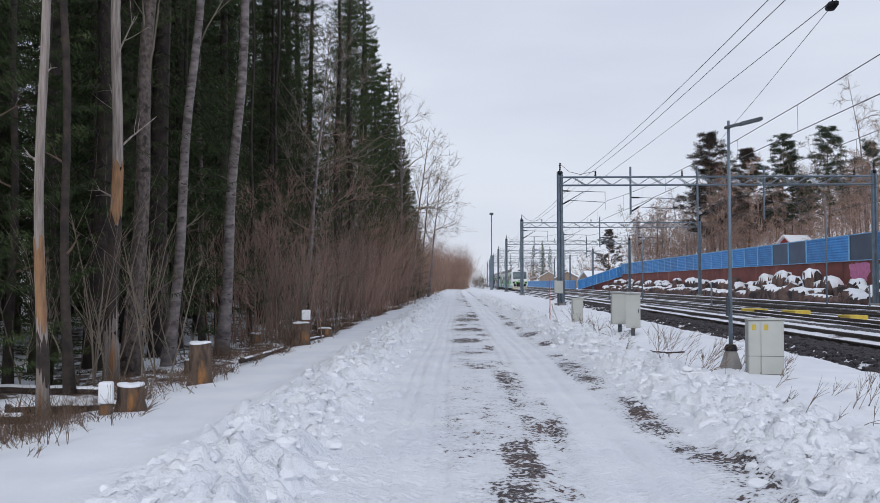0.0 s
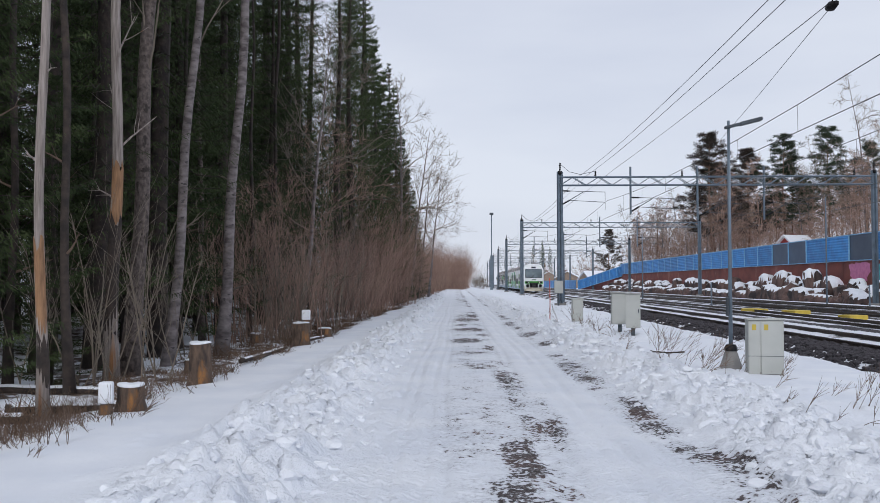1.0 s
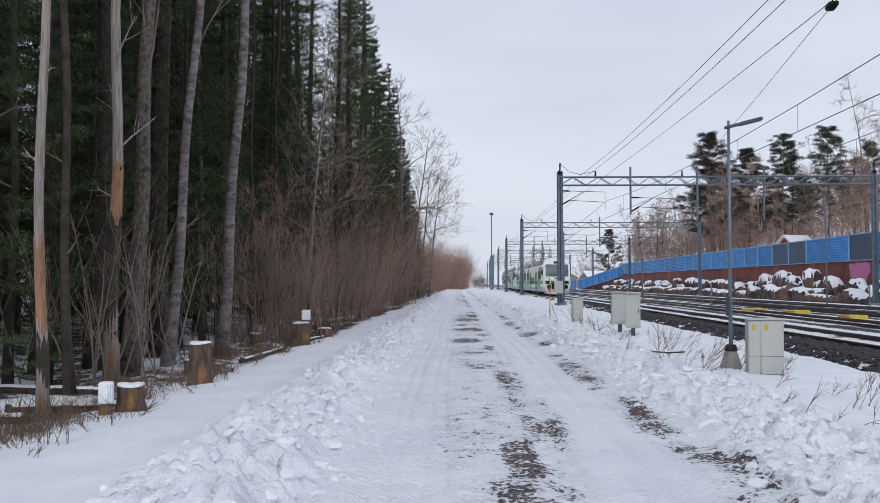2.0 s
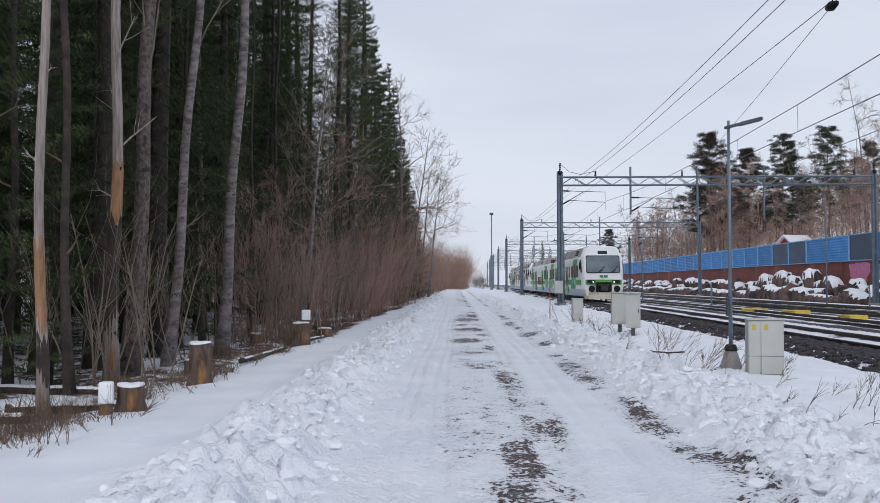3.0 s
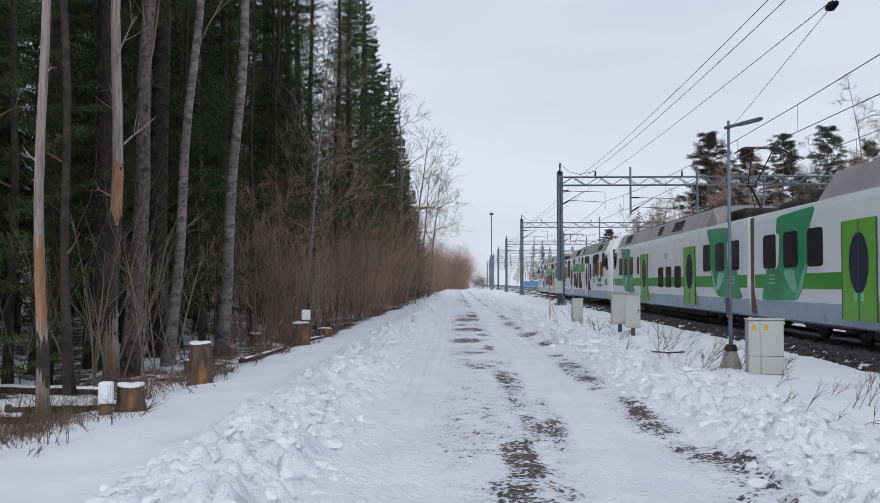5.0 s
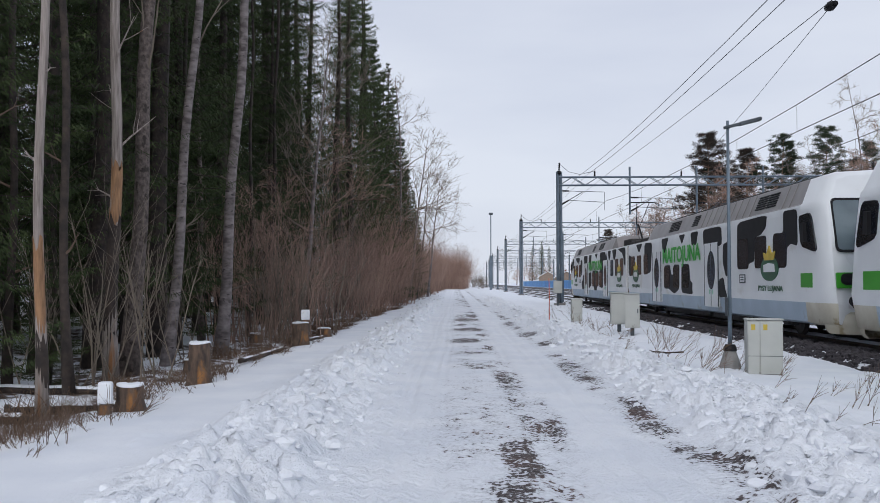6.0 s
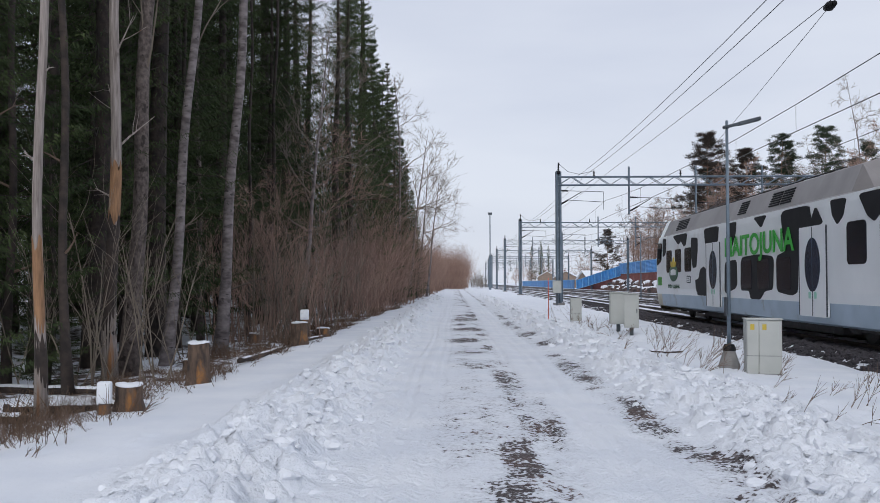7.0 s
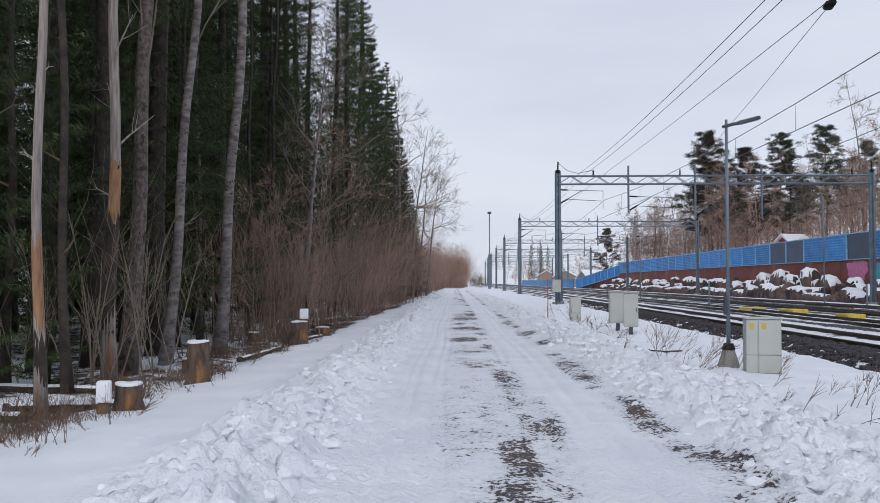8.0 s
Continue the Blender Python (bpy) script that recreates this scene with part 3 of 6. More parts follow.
def gantry(y, label):
    g = thing("catenary_gantry", label, "gantry", (0, y, 0), group="catenary gantries")
    xl, xr, zt = 6.5, 29.2, 9.35
    # legs: two channels with battens
    for x in (xl, xr):
        V, F = [], []
        for d in (-0.115, 0.115):
            add_tube(V, F, [(x + d, 0, -0.4), (x + d, 0, 9.75)], 0.115, 4)
        for i in range(22):
            z = 0.3 + i * 0.43
            add_tube(V, F, [(x - 0.11, -0.05, z), (x + 0.11, 0.05, z + 0.3)], 0.03, 4)
        part_mesh("leg", mesh_of("leg", V, F, "steel"), "steel", g)
        part("footing", box(x - 0.4, x + 0.4, -0.4, 0.4, -0.5, 0.12, 0.03), "concrete", g)
        V, F = [], []
        insulator(V, F, (x, 0, 9.75), (x + 0.02, 0, 10.4))
        add_tube(V, F, [(x, 0, 9.55), (x, 0, 9.8)], 0.17, 8)
        part_mesh("insulator", mesh_of("insulator", V, F, "black", True), "black", g, "dark ribbed insulator")
    V, F = [], []
    lattice(V, F, (xl, 0, zt), (xr, 0, zt), 0.6, 0.045, 24)
    part_mesh("truss_beam", mesh_of("truss_beam", V, F, "steel"), "steel", g)
    # cantilevers: one on the leg, the others on drop posts
    for x0, zb, drop in ((xl + 0.1, 7.3, False), (11.65, 6.8, True), (16.5, 6.4, True), (21.3, 6.4, True)):
        V, F = [], []
        if drop:
            add_tube(V, F, [(x0, 0, 10.1), (x0, 0, zb - 0.2)], 0.075, 4)
            part_mesh("drop_post", mesh_of("drop_post", V, F, "steel"), "steel", g)
            V, F = [], []
        reach = 3.2
        add_tube(V, F, [(x0, 0, zb), (x0 + 1.6, 0, zb + 0.95)], 0.03, 5)
        add_tube(V, F, [(x0, 0, zb + 1.05), (x0 + reach, 0, zb + 0.95)], 0.022, 5)
        add_tube(V, F, [(x0 + 0.6, 0, zb + 0.35), (x0 + reach, 0, zb + 0.2)], 0.022, 5)
        add_tube(V, F, [(x0 + reach, 0, zb + 0.95), (x0 + reach, 0, zb - 0.35)], 0.016, 5)
        part_mesh("cantilever", mesh_of("cantilever", V, F, "steel_dark"), "steel_dark", g)
        V, F = [], []
        insulator(V, F, (x0 + 0.1, 0, zb + 0.06), (x0 + 0.6, 0, zb + 0.35))
        insulator(V, F, (x0 + 0.1, 0, zb + 1.05), (x0 + 0.6, 0, zb + 1.03))
        part_mesh("insulator", mesh_of("insulator", V, F, "black", True), "black", g)
    V, F = [], []
    add_tube(V, F, [(xl, 0, 10.35), (xl + 0.7, 0, 9.75), (xl + 1.5, 0, 9.55), (9.1, 0, 9.8)], 0.016, 4, False)
    part_mesh("jumper_cable", mesh_of("jumper_cable", V, F, "wire"), "wire", g)
    for x in (9.1, 15.4, 27.8):
        V, F = [], []
        insulator(V, F, (x, 0, zt), (x, 0, zt + 0.45))
        part_mesh("insulator", mesh_of("insulator", V, F, "black", True), "black", g)
    return g


GANTRIES = (66, 116, 167, 217, 267, 317, 367)
for k, gy in enumerate(GANTRIES):
    gantry(gy, "grey galvanised steel catenary gantry spanning four tracks")


def wire_run(V, F, x, z, sag, r, y0=-34, step=50, xz=0.0):
    y = y0 + 50
    k = 0
    ends = [-34, 16] + list(GANTRIES)
    pts = []
    for a, b in zip(ends, ends[1:]):
        for i in range(0 if not pts else 1, 9):
            t = i / 8
            zig = xz * (1 if k % 2 else -1) * (1 - 2 * t)
            pts.append((x + zig + float(bend(a + (b - a) * t)), a + (b - a) * t, z - sag * 4 * t * (1 - t)))
        k += 1
    add_tube(V, F, pts, r, 4, False)


def build_wires():
    for c in TRACKS:
        V, F = [], []
        wire_run(V, F, c, 7.62, 0.55, 0.014, xz=0.15)
        wire_run(V, F, c, 6.38, 0.03, 0.014, xz=0.15)
        ends = [-34, 16] + list(GANTRIES[:3])
        k = 0
        for a, b in zip(ends, ends[1:]):
            for i in range(1, 8):
                t = i / 8
                zig = 0.15 * (1 if k % 2 else -1) * (1 - 2 * t)
                add_tube(V, F, [(c + zig, a + (b - a) * t, 7.62 - 2.2 * t * (1 - t)), (c + zig, a + (b - a) * t, 6.38)], 0.007, 3, False)
            k += 1
        thing("catenary_wire", "dark overhead contact wire with droppers above the track", "wire", group="overhead wires", data=mesh_of("catenary_wire", V, F, "wire"))
    for x, z, sag in ((8.04, 9.44, 0.34), (8.54, 9.45, 0.3), (10.6, 9.95, 0.1), (27.8, 9.8, 0.1)):
        V, F = [], []
        wire_run(V, F, x, z, sag, 0.014, y0=0)
        thing("feeder_wire", "dark feeder wire running along the gantry tops", "wire", group="overhead wires", data=mesh_of("feeder_wire", V, F, "wire"))
    V, F = [], []
    add_tube(V, F, [(10.62, 26.6, 9.75), (12.5, 39.5, 9.72), (14.5, 53, 9.85), (16.5, 66, 10.1)], 0.012, 4, False)
    thing("stay_wire", "thin dark wire between feeder and gantry", "wire", group="overhead wires", data=mesh_of("stay_wire", V, F, "wire"))
    V, F = [], []
    insulator(V, F, (10.6, 26.2, 9.72), (10.62, 26.9, 9.78))
    add_tube(V, F, [(10.6, 26.3, 9.72), (10.6, 26.55, 9.74), (10.6, 26.8, 9.76)], [0.1, 0.15, 0.1], 10)
    thing("wire_insulator", "black ribbed insulator clamped on the feeder wire", "insulator", data=mesh_of("wire_insulator", V, F, "black", True))


build_wires()

# ---------------- train ----------------
HALF = [(0.0, 0.38), (1.30, 0.38), (1.50, 0.45), (1.56, 0.95), (1.60, 1.2), (1.60, 2.6), (1.585, 3.3), (1.56, 3.48), (1.51, 3.52), (1.24, 4.17), (0.9, 4.28), (0.0, 4.33)]
LOW = [(0.0, 0.38), (1.30, 0.38), (1.50, 0.45), (1.56, 0.95), (1.60, 1.2), (1.60, 2.6), (1.585, 3.3), (1.56, 3.48), (1.50, 3.50), (1.2, 3.54), (0.8, 3.56), (0.0, 3.57)]
CAR = 27.2


def ring(half):
    return half + [(-x, z) for x, z in half[-2:0:-1]]


def rake(z):
    return max(0.0, z - 1.5) * 0.27 + max(0.0, 1.0 - z) * 0.15


def car_body(name, parent, white):
    """One coach: raked cab at y=0, gangway end at y=CAR-0.25; the roof is low from 22 m on."""
    rings = []
    prof = ring(HALF)
    low = ring(LOW)

    def shrink(p, k, drop):
        return [(x * k, (z - drop * max(0, (z - 2.9) / 1.4)) if z > 2.9 else z) for x, z in p]

    for y, k, drop in ((0.0, 0.86, 0.16), (0.06, 0.905, 0.09), (0.22, 0.96, 0.03), (0.6, 0.99, 0.0), (1.5, 1.0, 0.0)):
        rk = max(0.0, 1 - y / 3.2)
        rings.append([(x, y + rake(z) * rk, z) for x, z in shrink(prof, k, drop)])
    for y in (4, 8, 12, 16, 21.6):
        rings.append([(x, y, z) for x, z in prof])
    rings.append([(x, 22.1, z) for x, z in low])
    rings.append([(x, CAR - 0.3, z) for x, z in low])
    n = len(prof)
    V = [p for r in rings for p in r]
    F = [(i * n + j, i * n + (j + 1) % n, (i + 1) * n + (j + 1) % n, (i + 1) * n + j) for i in range(len(rings) - 1) for j in range(n)]
    F.append(tuple(range(n))[::-1])
    F.append(tuple((len(rings) - 1) * n + j for j in range(n)))
    me = mesh_of(name, V, F, None)
    for key in (white, "train_roof", "train_skirt", "train_dirty"):
        me.materials.append(M[key])
    for p in me.polygons:
        c = p.center
        if c.z < 0.85:
            p.material_index = 3 if c.y < 1.6 else 2
        elif c.z < 1.05 and c.y > 1.6:
            p.material_index = 2
        elif c.z > 3.49 and c.y > 1.6:
            p.material_index = 1
        p.use_smooth = c.y < 1.5 and len(p.vertices) < 5
    ob = part_mesh(name, me, white, parent)
    return ob


def panel(name, s0, s1, z0, z1, material, parent, off=0.012, round_=0.12, side=-1, thick=0.02, label="", n=5):
    """A flat rounded panel on the coach side, from s0 to s1 along it."""
    r = min(round_, (s1 - s0) / 2 - 1e-3, (z1 - z0) / 2 - 1e-3)
    pts = []
    for cx, cz, a0 in ((s1 - r, z1 - r, 0), (s0 + r, z1 - r, 90), (s0 + r, z0 + r, 180), (s1 - r, z0 + r, 270)):
        for i in range(n):
            a = radians(a0 + 90 * i / (n - 1))
            pts.append((cx + r * math.cos(a), cz + r * math.sin(a)))
    return outline(name, pts, material, parent, off, side, thick, label)


def side_x(z):
    for (xa, za), (xb, zb) in zip(HALF[2:], HALF[3:]):
        if za <= z <= zb:
            return xa + (xb - xa) * (z - za) / (zb - za)
    return 1.5


def outline(name, pts, material, parent, off=0.012, side=-1, thick=0.02, label=""):
    k = len(pts)
    wide = max(1.6 if min(z for s, z in pts) < 2.6 else 0, max(side_x(z) for s, z in pts))
    V = [(side * (wide + off), s, z) for s, z in pts] + [(side * (wide + off - max(thick, 0.07)), s, z) for s, z in pts]
    F = [tuple(range(k)) if side > 0 else tuple(range(k))[::-1]]
    F += [(i, (i + 1) % k, k + (i + 1) % k, k + i)[::-side] for i in range(k)]
    return part_mesh(name, mesh_of(name, V, F, material), material, parent, label)


def rounded_poly(pts, n=2):
    """The outline with its corners cut, which rounds them."""
    for _ in range(n):
        pts = [q for (xa, za), (xb, zb) in zip(pts, pts[1:] + pts[:1]) for q in ((xa * 0.88 + xb * 0.12, za * 0.88 + zb * 0.12), (xa * 0.12 + xb * 0.88, za * 0.12 + zb * 0.88))]
    return pts


def cow_patch(body, sd, *pts):
    outline("cow_patch", rounded_poly([(a, min(z, 3.42)) for a, z in pts]), "black", body, 0.009, sd, 0.012)


def cow_patches_tail(body, sd):
    p = lambda *pts: cow_patch(body, sd, *pts)
    p((7.1, 3.2), (8.05, 3.15), (8.1, 2.7), (7.9, 2.05), (7.35, 2.0), (7.05, 2.6))
    p((3.9, 3.42), (6.45, 3.42), (6.2, 2.95), (5.85, 2.9), (5.4, 3.15), (4.95, 3.0))
    p((2.0, 3.4), (2.6, 3.38), (2.55, 2.7), (1.95, 2.55))
    p((7.7, 1.55), (8.2, 1.6), (8.45, 1.95), (8.95, 2.05), (9.4, 1.9), (9.4, 0.97), (8.1, 0.97), (7.8, 1.2))
    p((9.0, 3.42), (10.95, 3.42), (10.85, 2.85), (9.2, 2.8))
    p((12.0, 3.42), (13.0, 3.42), (12.95, 3.05), (12.45, 2.5), (11.8, 2.55))
    p((14.75, 3.42), (15.95, 3.42), (15.5, 3.05))
    p((11.7, 2.15), (13.05, 2.2), (13.1, 1.3), (11.65, 1.05))
    p((13.5, 2.25), (15.2, 2.3), (16.6, 2.2), (16.5, 1.25), (15.8, 1.2), (15.25, 0.95), (14.45, 0.95), (14.3, 1.2), (13.45, 1.2))
    p((17.15, 3.42), (19.25, 3.42), (19.4, 3.05), (19.7, 3.35), (20.2, 2.88), (18.55, 2.85), (18.45, 1.2), (17.95, 1.1), (16.8, 1.2), (16.8, 2.2), (17.5, 2.3))
    p((20.6, 3.42), (21.5, 3.4), (21.35, 3.0), (21.0, 2.8), (20.7, 3.05))
    p((22.15, 3.42), (23.6, 3.42), (23.3, 2.95), (22.95, 2.75), (22.6, 2.9))
    p((24.3, 3.4), (26.6, 3.42), (26.7, 2.4), (26.3, 2.45), (26.05, 2.9), (25.55, 3.15), (24.9, 3.25))


def cow_patches_lead(body, sd):
    p = lambda *pts: cow_patch(body, sd, *pts)
    p((7.15, 3.38), (4.35, 3.42), (4.45, 3.05), (4.9, 2.87), (5.45, 2.8), (5.5, 2.1), (5.95, 2.05), (6.35, 1.88), (7.2, 1.88), (7.2, 2.6))
    p((2.95, 3.42), (1.95, 3.4), (1.9, 2.42), (2.4, 2.5), (2.7, 2.4), (2.75, 1.86), (3.85, 1.86), (3.8, 2.85), (2.95, 2.82))
    p((8.8, 2.75), (8.3, 2.82), (8.0, 2.6), (7.95, 1.7), (8.5, 1.66), (8.85, 2.15))
    p((9.35, 1.55), (8.8, 1.65), (8.45, 0.97), (9.35, 0.95))
    p((11.4, 3.4), (9.05, 3.4), (8.95, 2.72), (11.3, 2.75))
    p((17.95, 2.2), (16.85, 2.22), (16.6, 1.8), (16.2, 1.8), (16.1, 2.22), (15.1, 2.2), (15.2, 1.2), (16.15, 1.0), (17.1, 1.2), (18.0, 1.2))
    p((14.75, 2.2), (13.5, 2.2), (13.35, 1.55), (13.0, 1.45), (13.1, 1.0), (14.8, 1.05))
    p((18.5, 3.4), (17.2, 3.4), (17.6, 3.0), (18.1, 2.6))
    p((15.2, 3.4), (14.2, 3.4), (14.7, 3.0))
    p((13.25, 3.4), (12.15, 3.4), (12.4, 2.9), (13.1, 2.9))
    p((22.35, 3.4), (20.6, 3.35), (20.85, 1.95), (22.4, 1.86))
    p((26.7, 2.95), (25.7, 2.8), (24.9, 1.85), (26.6, 1.8))
    p((24.6, 3.4), (23.0, 3.4), (23.8, 2.95))


def words(name, text, s, z, height, material, parent, off, length=None):
    """Lettering on the side that faces the path, starting at s and running towards smaller s."""
    cu = bpy.data.curves.new(name, "FONT")
    cu.body, cu.size, cu.extrude, cu.offset = text, height / 0.7, 0.004, 0.03 * height
    ob = new(name, cu)
    me = bpy.data.meshes.new_from_object(ob.evaluated_get(bpy.context.evaluated_depsgraph_get()))
    bpy.data.objects.remove(ob)
    bpy.data.curves.remove(cu)
    me.materials.clear()
    if length:
        xs = [v.co.x for v in me.vertices]
        me.transform(Matrix.Diagonal((length / (max(xs) - min(xs)), 1, 1, 1)))
    me.transform(Matrix(((0, 0, -1, -(side_x(z + height / 2) + off)), (-1, 0, 0, s), (0, 1, 0, z), (0, 0, 0, 1))))
    return part_mesh(name, me, material, parent)


def flat_front(name, pts, y, material, parent, label="", thick=0.03):
    """A panel on the raked front, pts as (x, z); it follows the rake."""
    k = len(pts)
    V = [(x, y + rake(z), z) for x, z in pts] + [(x, y + thick + rake(z), z) for x, z in pts]
    F = [tuple(range(k))] + [(i, k + i, k + (i + 1) % k, (i + 1) % k) for i in range(k)]
    return part_mesh(name, mesh_of(name, V, F, material), material, parent, label)


def rounded(x0, x1, z0, z1, r, n=5):
    pts = []
    for cx, cz, a0 in ((x1 - r, z1 - r, 0), (x0 + r, z1 - r, 90), (x0 + r, z0 + r, 180), (x1 - r, z0 + r, 270)):
        for i in range(n):
            a = radians(a0 + 90 * i / (n - 1))
            pts.append((cx + r * math.cos(a), cz + r * math.sin(a)))
    return pts


def emblem_bars(parent, s, z, h, material, off):
    """The operator's mark as two plain slanting shapes."""
    outline("emblem", [(s, z + h), (s - 0.9 * h, z + h), (s - 0.7 * h, z), (s - 0.3 * h, z)], material, parent, off)
    outline("emblem", [(s - 1.1 * h, z + h), (s - 2.0 * h, z + h), (s - 2.0 * h, z), (s - 1.1 * h, z)], material, parent, off)


def cab_front(car, lit):
    sc = flat_front("windscreen", rounded(-1.24, 1.24, 2.26, 3.5, 0.1), -0.012, "windscreen", car, "large windscreen with the reflected sky put into its colour")
    flat_front("windscreen_frame", rounded(-1.29, 1.29, 2.2, 3.56, 0.12), -0.004, "black", car, "black rubber windscreen surround")
    for sx in (-0.5, 0.5):
        V, F = [], []
        add_tube(V, F, [(sx, rake(2.2) - 0.04, 2.2), (sx + 0.5, rake(2.45) - 0.05, 2.45)], 0.015, 4)
        add_tube(V, F, [(sx + 0.15, rake(2.3) - 0.06, 2.3), (sx + 0.65, rake(2.75) - 0.06, 2.75)], 0.02, 4)
        part_mesh("wiper", mesh_of("wiper", V, F, "black"), "black", car)
    flat_front("destination_display", rounded(-0.36, 0.36, 3.66, 3.92, 0.05), -0.012, "glass_dark", car, "small dark destination display")
    flat_front("front_band", rounded(-1.37, 1.37, 1.32, 1.7, 0.03), -0.006, "train_green", car, "green band across the cab front")
    flat_front("emblem", [(-0.3, 2.04), (-0.05, 2.04), (-0.02, 1.86), (-0.22, 1.86)], -0.012, "logo_green", car)
    flat_front("emblem", [(0.03, 2.04), (0.32, 2.04), (0.32, 1.86), (0.03, 1.86)], -0.012, "logo_green", car)
    # flat black panel behind the coupler; the front has no hollow here
    flat_front("coupler_recess", rounded(-0.62, 0.62, 0.75, 1.5, 0.1), -0.014, "black", car, "flat black panel round the coupler")
    for sx in (-1, 1):
        p = flat_front("headlight", rounded(sx * 0.95 - 0.32, sx * 0.95 + 0.32, 1.4, 1.68, 0.13), -0.022, "black", car, "dark headlight pod")
        if lit:
            bm = bmesh.new()
            bmesh.ops.create_uvsphere(bm, u_segments=12, v_segments=8, radius=0.06)
            bmesh.ops.translate(bm, verts=bm.verts, vec=(sx * 0.8, -0.03, 1.53))
            part("headlight_bulb", bm, "glow", car, "lit warm-white headlight", True)
        V, F = [], []
        add_tube(V, F, [(sx * 0.95, 0.1, 1.0), (sx * 0.95, -0.3, 1.0), (sx * 0.95, -0.38, 1.0)], [0.12, 0.12, 0.25], 16)
        add_tube(V, F, [(sx * 0.95, -0.38, 1.0), (sx * 0.95, -0.44, 1.0)], [0.25, 0.235], 16)
        part_mesh("buffer", mesh_of("buffer", V, F, "black", False), "black", car, "black round buffer")
    bm = box(-0.25, 0.25, -0.55, 0.2, 0.85, 1.2, 0.05)
    add_box(bm, -0.4, 0.4, -0.3, 0.15, 1.22, 1.36, 0.03)
    part("coupler", bm, "under", car, "dark steel automatic coupler")
    # bumper skirt below the front
    V, F = [], []
    n = 13
    for i in range(n):
        a = math.pi * i / (n - 1)
        for z, k in ((0.2, 0.93), (0.32, 1.0), (0.66, 1.0), (0.74, 0.96)):
            V.append((-1.42 * math.cos(a) * k, 0.62 - 0.78 * math.sin(a) ** 0.55 * k, z))
    for i in range(n - 1):
        for j in range(3):
            a = i * 4 + j
            F.append((a, a + 4, a + 5, a + 1))
    F.append(tuple(i * 4 for i in range(n)))
    F.append(tuple(i * 4 + 3 for i in range(n))[::-1])
    part_mesh("bumper_skirt", mesh_of("bumper_skirt", V, F, "train_dirty", True), "train_dirty", car, "dirty cream plough skirt")
    for side in (-1, 1):
        outline("cab_window", rounded_poly([(0.62, 2.2), (1.68, 2.4), (1.82, 3.2), (1.0, 3.24)]), "glass_dark", car, 0.012, side, 0.06, "dark cab side window")
        outline("mirror", [(1.22, 2.5), (1.46, 2.5), (1.46, 2.98), (1.28, 3.0)], "black", car, 0.1, side, 0.1)


def bogie(car, y):
    bm = box(-1.25, 1.25, y - 1.9, y + 1.9, 0.45, 0.75, 0.06)
    for s in (-1.08, 1.08):
        add_box(bm, s - 0.12, s + 0.12, y - 1.7, y + 1.7, 0.3, 0.62, 0.04)
        for d in (-1.3, 1.3):
            add_box(bm, s - 0.16, s + 0.16, y + d - 0.2, y + d + 0.2, 0.25, 0.6, 0.05)
    part("bogie", bm, "under", car, "dark dusty bogie frame")
    for d in (-1.3, 1.3):
        V, F = [], []
        for s in (-0.78, 0.78):
            q = 1 if s > 0 else -1
            add_tube(V, F, [(s - q * 0.05, y + d, 0.43), (s - q * 0.03, y + d, 0.43), (s + q * 0.07, y + d, 0.43)], [0.46, 0.43, 0.43], 20)
        add_tube(V, F, [(-0.8, y + d, 0.43), (0.8, y + d, 0.43)], 0.07, 8)
        part_mesh("wheelset", mesh_of("wheelset", V, F, "under", False), "under", car)


